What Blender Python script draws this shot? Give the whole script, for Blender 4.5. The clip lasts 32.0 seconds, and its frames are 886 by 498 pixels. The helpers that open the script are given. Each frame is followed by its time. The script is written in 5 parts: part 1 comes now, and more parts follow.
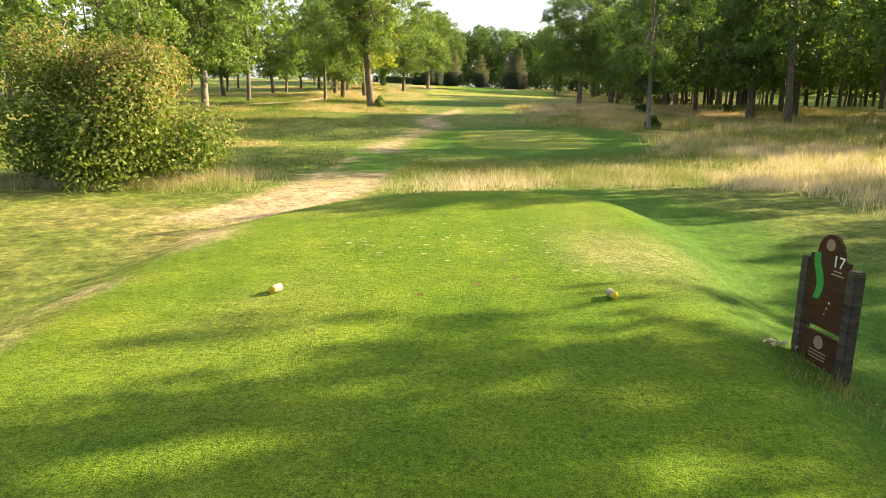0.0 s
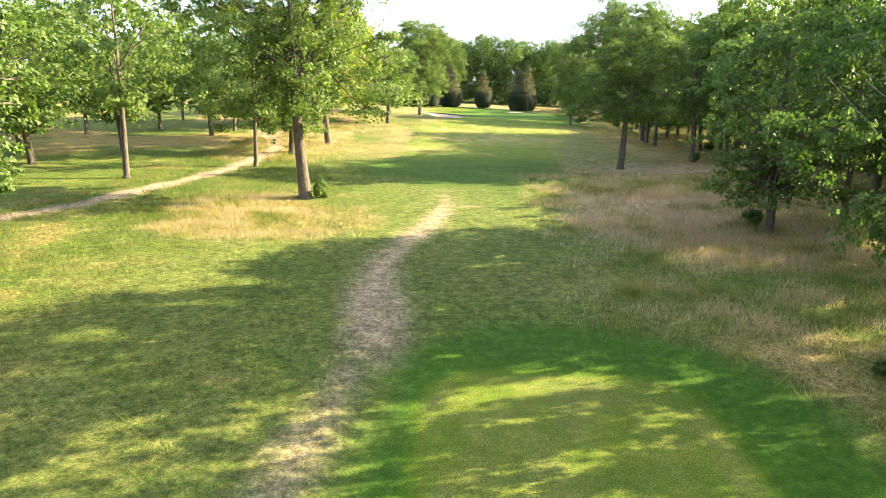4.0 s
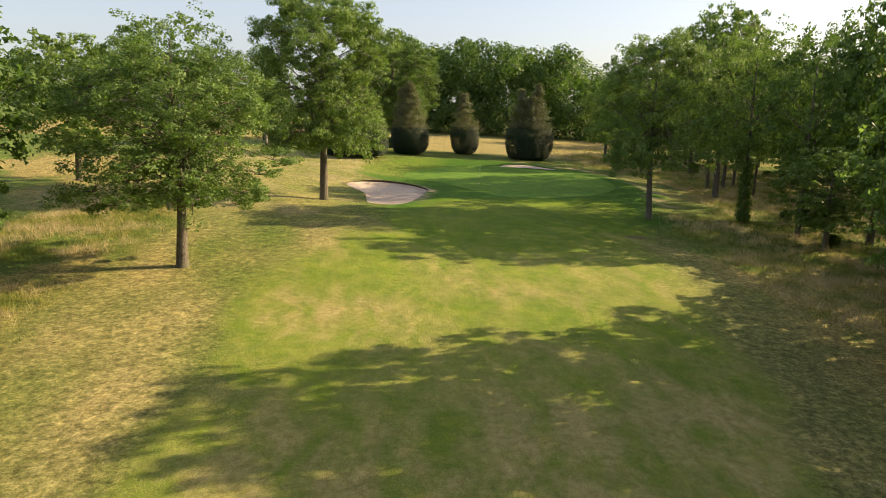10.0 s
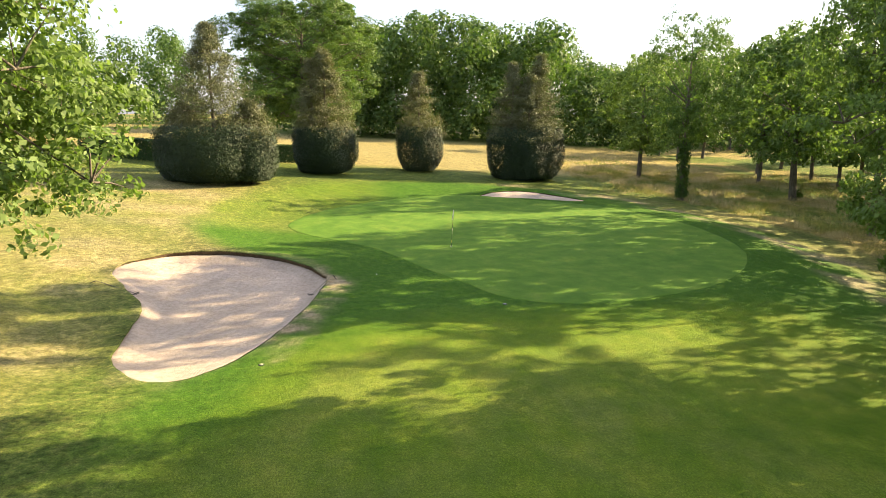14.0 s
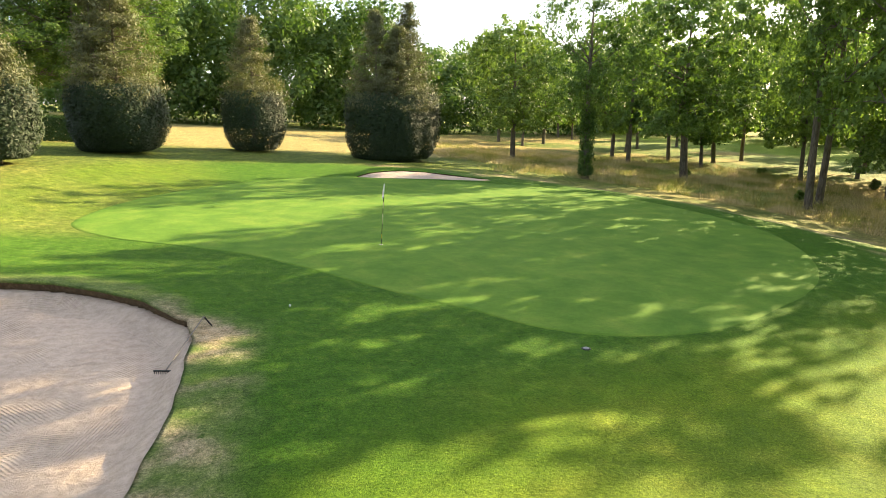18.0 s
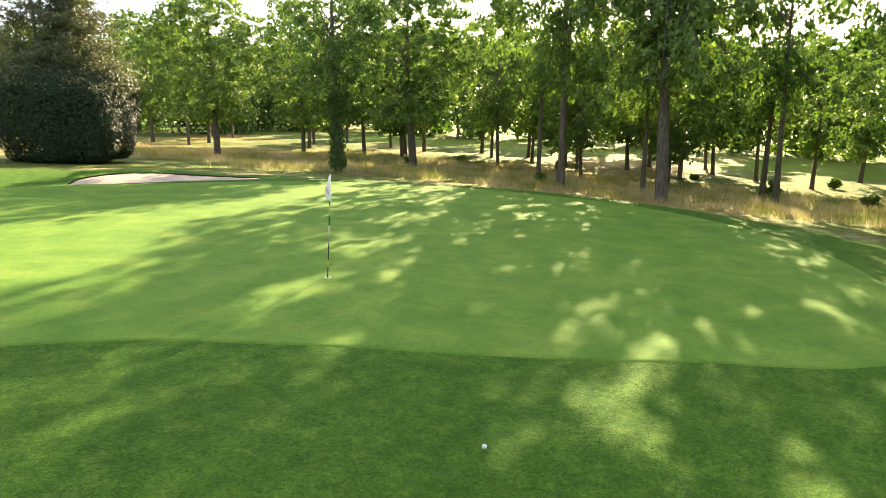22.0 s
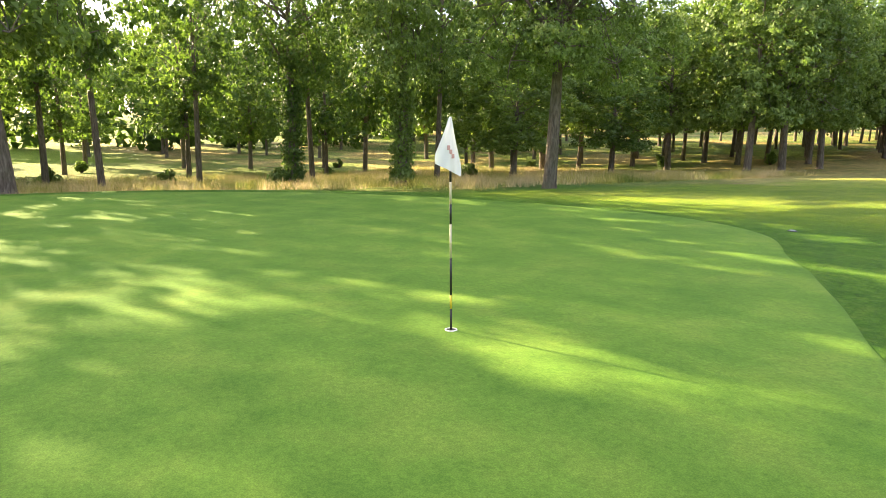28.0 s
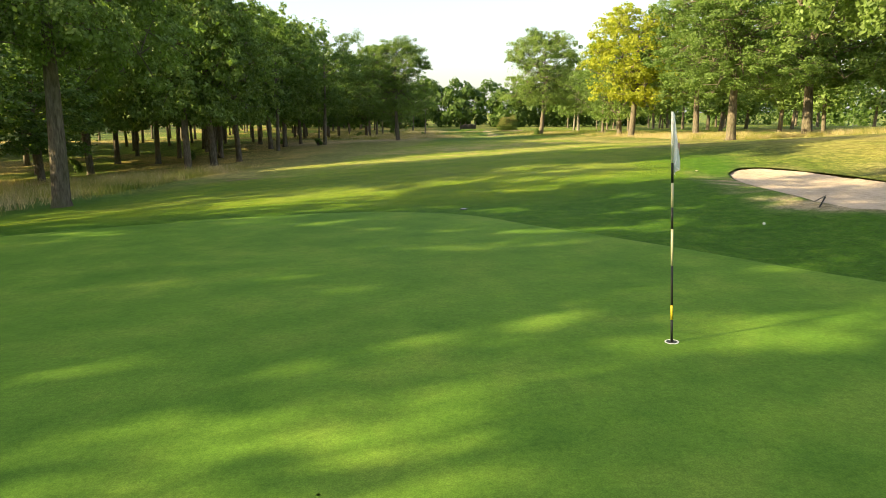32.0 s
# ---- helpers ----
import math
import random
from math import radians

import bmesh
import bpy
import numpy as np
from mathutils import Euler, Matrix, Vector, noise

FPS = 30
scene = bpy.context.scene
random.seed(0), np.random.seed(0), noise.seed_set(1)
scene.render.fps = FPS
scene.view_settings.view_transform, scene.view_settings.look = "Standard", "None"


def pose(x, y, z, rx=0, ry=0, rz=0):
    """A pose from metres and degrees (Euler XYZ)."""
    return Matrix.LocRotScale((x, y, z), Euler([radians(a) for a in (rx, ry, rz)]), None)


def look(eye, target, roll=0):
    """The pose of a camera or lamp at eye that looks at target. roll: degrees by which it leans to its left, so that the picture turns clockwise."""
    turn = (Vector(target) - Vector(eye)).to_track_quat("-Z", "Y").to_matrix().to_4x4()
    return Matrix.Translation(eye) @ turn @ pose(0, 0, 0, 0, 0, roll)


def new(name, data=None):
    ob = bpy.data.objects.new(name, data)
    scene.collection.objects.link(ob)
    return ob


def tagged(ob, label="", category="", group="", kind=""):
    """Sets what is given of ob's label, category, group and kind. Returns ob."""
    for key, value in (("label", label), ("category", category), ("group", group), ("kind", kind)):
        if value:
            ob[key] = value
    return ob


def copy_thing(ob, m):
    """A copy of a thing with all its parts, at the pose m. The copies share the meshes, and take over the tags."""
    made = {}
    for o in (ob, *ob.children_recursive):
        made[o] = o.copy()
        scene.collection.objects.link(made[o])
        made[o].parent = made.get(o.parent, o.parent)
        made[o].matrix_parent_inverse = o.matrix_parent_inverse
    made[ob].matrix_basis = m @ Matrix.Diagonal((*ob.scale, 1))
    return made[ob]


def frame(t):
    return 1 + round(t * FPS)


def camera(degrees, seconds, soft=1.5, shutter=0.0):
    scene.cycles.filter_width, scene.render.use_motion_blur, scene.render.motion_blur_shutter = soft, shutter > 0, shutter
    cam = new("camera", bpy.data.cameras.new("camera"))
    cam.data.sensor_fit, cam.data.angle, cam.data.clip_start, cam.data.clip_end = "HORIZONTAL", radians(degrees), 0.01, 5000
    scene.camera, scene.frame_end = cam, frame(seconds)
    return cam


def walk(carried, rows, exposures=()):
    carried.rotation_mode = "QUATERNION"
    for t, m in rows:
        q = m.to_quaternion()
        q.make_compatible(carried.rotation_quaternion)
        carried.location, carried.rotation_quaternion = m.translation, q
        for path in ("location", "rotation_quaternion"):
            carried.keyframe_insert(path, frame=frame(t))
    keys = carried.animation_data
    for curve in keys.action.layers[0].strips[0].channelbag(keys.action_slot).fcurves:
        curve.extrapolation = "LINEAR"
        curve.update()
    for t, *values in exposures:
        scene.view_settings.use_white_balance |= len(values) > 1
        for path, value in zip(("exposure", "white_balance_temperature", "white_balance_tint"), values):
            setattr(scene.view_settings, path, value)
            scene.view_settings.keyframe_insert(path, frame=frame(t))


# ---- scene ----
cam = camera(69.5, 32.0, soft=0.8)

# seconds, x, y, z, yaw, pitch, roll
PATH = [
    (0, -2.300, -32.819, -1.747, -0.23, -13.33, 0.37),
    (0.5, -2.265, -30.771, -1.429, -0.26, -13.38, 0.20),
    (1, -2.130, -28.295, -0.941, -0.24, -13.31, 0.14),
    (1.5, -1.713, -25.032, -0.522, 0.05, -13.23, 0.14),
    (2, -1.633, -21.760, 0.200, -0.01, -13.25, 0.22),
    (2.5, -1.463, -18.142, 0.935, 0.02, -13.16, 0.34),
    (3, -1.256, -14.381, 1.763, 0.01, -13.14, 0.35),
    (3.5, -0.914, -10.045, 2.724, 0.01, -13.13, 0.23),
    (4, -0.481, -5.223, 3.715, 0.01, -13.12, 0.10),
    (4.5, 0.000, -0.000, 4.639, 0.00, -13.10, 0.03),
    (5, 0.529, 5.312, 5.562, 0.00, -13.07, 0.02),
    (5.5, 0.982, 10.788, 6.350, -0.04, -13.03, 0.05),
    (6, 1.561, 16.480, 7.106, 0.02, -13.02, 0.01),
    (6.5, 2.157, 22.759, 7.728, 0.03, -12.96, -0.14),
    (7, 2.941, 29.457, 8.066, 0.00, -12.81, -0.30),
    (7.5, 3.605, 35.872, 8.170, -0.02, -12.57, -0.39),
    (8, 3.901, 42.742, 8.339, -0.21, -12.43, -0.39),
    (8.5, 3.966, 49.537, 8.675, -0.48, -12.41, -0.37),
    (9, 4.206, 56.697, 9.047, -0.72, -12.50, -0.30),
    (9.5, 4.420, 63.984, 9.313, -0.99, -12.49, -0.23),
    (10, 4.789, 71.456, 9.254, -1.28, -12.38, -0.23),
    (10.5, 5.153, 78.908, 9.254, -1.60, -12.29, -0.25),
    (11, 5.680, 86.298, 9.322, -1.84, -12.21, -0.19),
    (11.5, 6.132, 93.382, 9.212, -2.12, -12.04, -0.06),
    (12, 6.316, 100.155, 9.004, -2.65, -11.80, 0.12),
    (12.5, 6.501, 106.172, 8.703, -3.24, -11.75, 0.20),
    (13, 6.808, 110.611, 8.287, -3.78, -11.79, 0.11),
    (13.5, 7.152, 113.727, 7.951, -4.20, -11.97, 0.16),
    (14, 7.521, 116.460, 7.550, -5.12, -11.98, 0.20),
    (14.5, 7.662, 119.062, 7.112, -6.36, -11.96, 0.21),
    (15, 7.652, 121.453, 6.681, -7.73, -11.98, 0.18),
    (15.5, 7.253, 123.407, 6.243, -9.62, -12.03, 0.08),
    (16, 6.670, 125.097, 5.822, -11.90, -12.08, -0.04),
    (16.5, 6.110, 126.696, 5.439, -14.45, -12.08, -0.14),
    (17, 5.647, 128.342, 5.044, -17.03, -12.03, -0.27),
    (17.5, 5.150, 129.921, 4.728, -19.76, -12.02, -0.28),
    (18, 4.588, 131.486, 4.508, -23.06, -11.95, -0.29),
    (18.5, 3.958, 133.055, 4.335, -26.55, -11.94, -0.28),
    (19, 3.295, 134.678, 4.152, -30.30, -11.87, -0.33),
    (19.5, 2.703, 136.263, 3.994, -34.36, -11.81, -0.35),
    (20, 2.265, 137.817, 3.825, -38.78, -11.73, -0.34),
    (20.5, 1.980, 139.306, 3.659, -43.22, -11.62, -0.29),
    (21, 1.860, 140.763, 3.513, -47.56, -11.64, -0.17),
    (21.5, 1.788, 142.120, 3.383, -52.02, -11.61, -0.00),
    (22, 1.861, 143.468, 3.257, -56.52, -11.70, 0.20),
    (22.5, 1.930, 144.721, 3.176, -61.01, -11.80, 0.32),
    (23, 2.217, 146.091, 3.062, -65.68, -11.88, 0.31),
    (23.5, 2.430, 147.276, 2.941, -70.23, -11.91, 0.37),
    (24, 2.596, 148.399, 2.857, -74.94, -11.96, 0.40),
    (24.5, 2.920, 149.586, 2.724, -79.97, -12.05, 0.40),
    (25, 3.183, 150.712, 2.630, -85.40, -12.10, 0.34),
    (25.5, 3.502, 151.780, 2.556, -91.76, -12.12, 0.19),
    (26, 3.909, 152.794, 2.492, -98.74, -12.14, 0.02),
    (26.5, 4.435, 153.755, 2.428, -106.07, -12.19, -0.10),
    (27, 5.011, 154.704, 2.344, -113.48, -12.25, -0.21),
    (27.5, 5.626, 155.626, 2.292, -120.85, -12.33, -0.24),
    (28, 6.412, 156.409, 2.212, -128.19, -12.37, -0.22),
    (28.5, 7.219, 157.146, 2.154, -135.60, -12.40, -0.21),
    (29, 8.150, 157.718, 2.061, -143.08, -12.38, -0.19),
    (29.5, 9.096, 158.168, 1.977, -150.60, -12.38, -0.24),
    (30, 10.051, 158.594, 1.934, -158.28, -12.40, -0.32),
    (30.5, 11.039, 158.771, 1.858, -165.95, -12.46, -0.30),
    (31, 11.996, 158.881, 1.807, -173.56, -12.38, -0.13),
    (31.5, 12.889, 158.819, 1.814, -180.46, -12.44, -0.03),
    (31.8, 13.359, 158.538, 1.945, -181.93, -12.39, 0.24),
    (32, 13.596, 158.117, 2.172, -182.36, -12.44, 0.06),
]
walk(cam, [(t, pose(x, y, z, 90 + pitch, roll, yaw)) for t, x, y, z, yaw, pitch, roll in PATH],
     exposures=[
         (0, 2.02, 6750, 8), (1, 1.78, 6100, 14), (2, 2.15, 5950, 12), (4.5, 2.35, 6000, 12), (5.2, 2.05, 6100, 12), (6, 1.75, 6300, 11), (7, 1.65, 6400, 10), (8, 1.3, 6500, 10), (9, 1.15, 6500, 12),
         (11, 1.08, 6400, 12), (12, 1.6, 6400, 11), (13, 1.78, 6350, 12), (16, 1.9, 6400, 8), (19, 2.1, 6450, 8), (24, 2.42, 6350, 13), (28, 2.72, 6400, 17), (29, 2.56, 6650, 10), (30, 1.95, 6800, 3), (31, 1.94, 6800, 2), (32, 1.76, 6800, 1)])

# ---- world and sun ----
SUN_ELEVATION, SUN_AZIMUTH = 22.5, 74.0      # degrees above the horizon; clockwise from +y
world = bpy.data.worlds.new("world")
scene.world = world
world.use_nodes = True
wn = world.node_tree.nodes
sky = wn.new("ShaderNodeTexSky")
sky.sky_type = 'NISHITA'
sky.sun_disc = False
sky.sun_elevation = radians(SUN_ELEVATION)
sky.sun_rotation = radians(SUN_AZIMUTH)
sky.dust_density = 2.0
sky.air_density = 1.0
haze = wn.new("ShaderNodeMix")             # thin summer haze that whitens the sky
haze.data_type = 'RGBA'
haze.inputs[0].default_value = 0.5
haze.inputs[7].default_value = (2.7, 2.62, 2.78, 1.0)
world.node_tree.links.new(sky.outputs[0], haze.inputs[6])
world.node_tree.links.new(haze.outputs[2], wn["Background"].inputs[0])
wn["Background"].inputs[1].default_value = 0.115
sun = new("sun", bpy.data.lights.new("sun", "SUN"))
sun.data.energy = 5.0
sun.data.angle = radians(0.45)
sun.data.color = (1.0, 0.79, 0.46)
sd = Vector((math.sin(radians(SUN_AZIMUTH)) * math.cos(radians(SUN_ELEVATION)),
             math.cos(radians(SUN_AZIMUTH)) * math.cos(radians(SUN_ELEVATION)), math.sin(radians(SUN_ELEVATION))))
sun.matrix_world = look(sd * 200, (0, 0, 0))


# ---- materials ----
class Mat:
    """A node material and shorthand for its nodes."""

    def __init__(self, name, rough=0.7, spec=0.3):
        self.m = bpy.data.materials.new(name)
        self.m.use_nodes = True
        self.t = self.m.node_tree
        self.b = self.t.nodes["Principled BSDF"]
        self.b.inputs["Roughness"].default_value = rough
        self.b.inputs["Specular IOR Level"].default_value = spec
        co = self.t.nodes.new("ShaderNodeTexCoord")
        self.ob = co.outputs["Object"]

    def link(self, a, b):
        self.t.links.new(a, b)

    def noise(self, scale, detail=4.0, rough=0.6, vec=None, dist=0.0):
        n = self.t.nodes.new("ShaderNodeTexNoise")
        n.inputs["Scale"].default_value = scale
        n.inputs["Detail"].default_value = detail
        n.inputs["Roughness"].default_value = rough
        n.inputs["Distortion"].default_value = dist
        self.link(vec or self.ob, n.inputs["Vector"])
        return n.outputs["Fac"]

    def ramp(self, fac, *stops):
        r = self.t.nodes.new("ShaderNodeValToRGB")
        while len(r.color_ramp.elements) < len(stops):
            r.color_ramp.elements.new(0.5)
        for e, (p, c) in zip(r.color_ramp.elements, stops):
            e.position = p
            e.color = (*c, 1.0) if len(c) == 3 else c
        self.link(fac, r.inputs[0])
        return r.outputs[0]

    def mix(self, fac, a, b, how='MIX'):
        n = self.t.nodes.new("ShaderNodeMix")
        n.data_type = 'RGBA'
        n.blend_type = how
        for sock, v in ((n.inputs[0], fac), (n.inputs[6], a), (n.inputs[7], b)):
            if isinstance(v, (int, float)):
                sock.default_value = v
            elif isinstance(v, tuple):
                sock.default_value = (*v, 1.0)
            else:
                self.link(v, sock)
        return n.outputs[2]

    def math(self, op, a, b):
        n = self.t.nodes.new("ShaderNodeMath")
        n.operation = op
        for sock, v in ((n.inputs[0], a), (n.inputs[1], b)):
            if isinstance(v, (int, float)):
                sock.default_value = v
            else:
                self.link(v, sock)
        return n.outputs[0]

    def stretch(self, sx, sy, sz):
        n = self.t.nodes.new("ShaderNodeMapping")
        n.inputs["Scale"].default_value = (sx, sy, sz)
        self.link(self.ob, n.inputs["Vector"])
        return n.outputs[0]

    def color(self, c):
        if isinstance(c, tuple):
            self.b.inputs["Base Color"].default_value = (*c, 1.0)
        else:
            self.link(c, self.b.inputs["Base Color"])

    def bump(self, h, strength, distance=0.02):
        n = self.t.nodes.new("ShaderNodeBump")
        n.inputs["Strength"].default_value = strength
        n.inputs["Distance"].default_value = distance
        self.link(h, n.inputs["Height"])
        self.link(n.outputs[0], self.b.inputs["Normal"])

    def island(self):
        return self.t.nodes.new("ShaderNodeNewGeometry").outputs["Random Per Island"]

    def object_random(self):
        return self.t.nodes.new("ShaderNodeObjectInfo").outputs["Random"]

    def attribute(self, name):
        n = self.t.nodes.new("ShaderNodeAttribute")
        n.attribute_name = name
        s = self.t.nodes.new("ShaderNodeSeparateColor")
        self.link(n.outputs["Color"], s.inputs[0])
        return s.outputs

    def translucent(self, share, col):
        """Mix in light that comes through, as a leaf lets it."""
        out = self.t.nodes["Material Output"]
        tr = self.t.nodes.new("ShaderNodeBsdfTranslucent")
        mx = self.t.nodes.new("ShaderNodeMixShader")
        mx.inputs[0].default_value = share
        if isinstance(col, tuple):
            tr.inputs[0].default_value = (*col, 1.0)
        else:
            self.link(col, tr.inputs[0])
        self.link(self.b.outputs[0], mx.inputs[1])
        self.link(tr.outputs[0], mx.inputs[2])
        self.link(mx.outputs[0], out.inputs[0])


def leaf_material(name, dark, mid, light, share=0.42, tint=0.35):
    m = Mat(name, 0.55, 0.25)
    c = m.ramp(m.island(), (0.0, dark), (0.55, mid), (1.0, light))
    patch = m.ramp(m.noise(0.45, 3.0), (0.35, tuple(v * 0.82 for v in mid)), (0.7, tuple(min(1, v * 1.2) for v in light)))
    c = m.mix(tint, c, patch)
    each = m.ramp(m.object_random(), (0.0, (0.86, 0.9, 0.85)), (1.0, (1.12, 1.08, 1.0)))
    c = m.mix(1.0, c, each, 'MULTIPLY')
    m.color(c)
    m.translucent(share, m.mix(1.0, c, (1.5, 1.7, 0.75), 'MULTIPLY'))
    return m.m


LEAF = leaf_material("oak_leaf", (0.056, 0.096, 0.022), (0.12, 0.182, 0.042), (0.22, 0.295, 0.1), 0.36)
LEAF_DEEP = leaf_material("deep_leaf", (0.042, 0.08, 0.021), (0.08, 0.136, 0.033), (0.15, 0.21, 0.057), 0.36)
# darker copy of the oak leaf; the dense wood's shade is put into its colour
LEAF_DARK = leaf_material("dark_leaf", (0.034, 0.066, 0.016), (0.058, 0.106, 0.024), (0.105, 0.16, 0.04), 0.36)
LEAF_YELLOW = leaf_material("yellowing_leaf", (0.13, 0.16, 0.02), (0.24, 0.27, 0.03), (0.38, 0.39, 0.05))
LEAF_BUSH = leaf_material("bush_leaf", (0.05, 0.092, 0.02), (0.12, 0.168, 0.038), (0.25, 0.28, 0.08), 0.4)
LEAF_RED = leaf_material("reddish_seed_cluster", (0.17, 0.115, 0.05), (0.28, 0.19, 0.09), (0.38, 0.28, 0.15), 0.35)
CONIFER = leaf_material("conifer_spray", (0.014, 0.03, 0.012), (0.026, 0.047, 0.017), (0.042, 0.062, 0.026), 0.12)
CONIFER_DRY = leaf_material("dry_conifer_spray", (0.07, 0.08, 0.036), (0.125, 0.13, 0.064), (0.19, 0.18, 0.105), 0.2)
HEDGE = leaf_material("hedge_leaf", (0.02, 0.05, 0.014), (0.035, 0.075, 0.02), (0.06, 0.1, 0.03), 0.2)


def blade_material(name, straw, lime, green):
    """Grass blades that change from green to straw in patches."""
    m = Mat(name, 0.6, 0.2)
    where = m.noise(0.32, 4.0, 0.6)
    c = m.ramp(where, (0.36, green), (0.47, lime), (0.56, straw), (0.75, tuple(min(1, v * 1.15) for v in straw)))
    c = m.mix(1.0, c, m.ramp(m.island(), (0.0, (0.6, 0.62, 0.5)), (0.6, (1, 1, 1)), (1.0, (1.45, 1.38, 1.3))), 'MULTIPLY')
    m.color(c)
    m.translucent(0.45, c)
    return m.m


BLADE = blade_material("long_grass_blade", (0.53, 0.44, 0.26), (0.36, 0.34, 0.1), (0.14, 0.2, 0.035))
BLADE_STRAW = blade_material("straw_grass_blade", (0.6, 0.52, 0.38), (0.5, 0.44, 0.27), (0.27, 0.3, 0.1))
BLADE_GREEN = blade_material("green_grass_blade", (0.25, 0.245, 0.08), (0.15, 0.2, 0.035), (0.09, 0.155, 0.02))
BLADE_BROWN = blade_material("brown_grass_blade", (0.56, 0.44, 0.32), (0.62, 0.5, 0.37), (0.36, 0.28, 0.16))


def bark_material(name, a, b, c):
    m = Mat(name, 0.9, 0.15)
    v = m.stretch(6, 6, 1.2)
    n = m.noise(2.2, 6.0, 0.65, v, 0.6)
    col = m.ramp(n, (0.3, a), (0.5, b), (0.72, c))
    col = m.mix(m.ramp(m.noise(0.6, 3.0), (0.45, (0, 0, 0)), (0.75, (1, 1, 1))), col, (0.1, 0.11, 0.06))
    m.color(col)
    m.bump(n, 0.9, 0.05)
    return m.m


BARK = bark_material("oak_bark", (0.05, 0.04, 0.03), (0.14, 0.115, 0.09), (0.24, 0.205, 0.165))
BARK_PALE = bark_material("pale_bark", (0.09, 0.08, 0.065), (0.21, 0.19, 0.165), (0.33, 0.31, 0.275))


# ---- the lie of the land ----
PROFILE_Y = [-80, -30, 0, 20, 40, 56, 66, 100, 133, 152, 172, 186, 230, 300, 420]
PROFILE_Z = [-4.2, -4.15, -4.05, -3.6, -2.95, -2.5, -2.3, -1.2, .7, .75, 1.7, 2.1, 2.6, 4, 6]
FALL_LEFT = [0, .01, .03, .043, .036, .036, .035, .033, .055, .06, .06, .06, .05, .04, .04]
FALL_RIGHT = [0, 0, 0, .008, .008, .012, .026, .058, .078, .067, .066, .06, .05, .04, .03]


def step(a, b, v):
    u = np.clip((v - a) / (b - a), 0, 1)
    return u * u * (3 - 2 * u)


def spline(points, n=10):
    """A closed smooth outline through a few points."""
    p = np.array(points, float)
    out = []
    for i in range(len(p)):
        a, b, c, d = p[i - 1], p[i], p[(i + 1) % len(p)], p[(i + 2) % len(p)]
        for k in range(n):
            u = k / n
            out.append(0.5 * (2 * b + (c - a) * u + (2 * a - 5 * b + 4 * c - d) * u * u + (3 * b - a - 3 * c + d) * u ** 3))
    return np.array(out)


def inside_distance(outline, x, y):
    """Signed distance to an outline: above zero inside."""
    x, y = np.asarray(x, float), np.asarray(y, float)
    best = np.full(x.shape, 1e9)
    odd = np.zeros(x.shape, bool)
    for (ax, ay), (bx, by) in zip(outline, np.roll(outline, -1, 0)):
        ex, ey = bx - ax, by - ay
        u = np.clip(((x - ax) * ex + (y - ay) * ey) / (ex * ex + ey * ey + 1e-12), 0, 1)
        best = np.minimum(best, (x - ax - u * ex) ** 2 + (y - ay - u * ey) ** 2)
        cross = (ay > y) != (by > y)
        xi = ax + (y - ay) * ex / (ey if abs(ey) > 1e-9 else 1e-9)
        odd ^= cross & (x < xi)
    d = np.sqrt(best)
    return np.where(odd, d, -d)


def near_distance(outline, x, y, reach):
    """The same, worked out only round the outline."""
    lo, hi = outline.min(0) - reach, outline.max(0) + reach
    d = np.full(x.shape, -reach, float)
    k = (x > lo[0]) & (x < hi[0]) & (y > lo[1]) & (y < hi[1])
    d[k] = np.maximum(inside_distance(outline, x[k], y[k]), -reach)
    return d


GREEN = spline([(1.0, 159), (3.2, 164.5), (8, 169.5), (14, 172), (20, 169.6), (25, 166.6), (28.6, 160.5), (29.0, 153.6), (27.2, 148.9),
                (23.6, 145), (19.4, 142.9), (15.4, 142.0), (12.6, 143.0), (10.9, 145.4), (9.5, 147.5), (8.1, 150.0), (6.7, 152.0), (4.9, 153.7), (2.2, 156)])
SAND = spline([(-4.69, 145.22), (-4.31, 146.9), (-2.5, 148.65), (0.4, 149.0), (2.9, 148), (4.4, 146.1), (4.75, 144.8), (4.6, 143.3), (4.4, 141.7), (3.9, 139.7), (3.4, 138.1), (2.62, 136.07), (1.46, 134.53), (0.12, 134.64), (-1.41, 136.68), (-1.91, 139.81), (-2.22, 141.64), (-3.53, 143.46)], 8)
SAND_BACK = spline([(15.6, 171.6), (17.4, 173.2), (20.2, 173.3), (23, 172), (24.6, 170.2), (23.4, 169.4), (20.2, 170.4), (17.4, 171)], 8)
TEE = spline([(-5.9, -40), (-6.1, -30), (-6.1, -25), (-5.6, -22), (-4.2, -19.9), (-2.3, -18.9), (-0.4, -19.2), (0.9, -20.4), (1.0, -23),
              (0.5, -26.5), (0.2, -30), (0.2, -40)])
TEE_FRONT = spline([(-1.1, -2.6), (-1.1, 4), (-0.9, 11), (3, 11.8), (6, 11), (6.2, 6), (5.2, -1), (4, -4), (1.5, -4.2)])
APRON_FRONT = spline([(-3.4, -6), (-3.4, 0), (-2.2, 8), (-1.6, 14), (4, 15.5), (8.6, 11), (9, 4), (7.6, -3), (6.0, -7), (2, -8.8), (-1.8, -8)])
FAIRWAY = spline([(-4.2, 58), (-5, 74), (-4.2, 88), (-4.8, 103), (-3.4, 112), (0, 121), (3.4, 131), (6.5, 137), (12, 140), (19, 140.5),
                  (25, 141), (24.4, 132), (21.5, 120), (19.6, 101), (16.2, 84), (13.3, 73), (12, 60), (5, 54)])


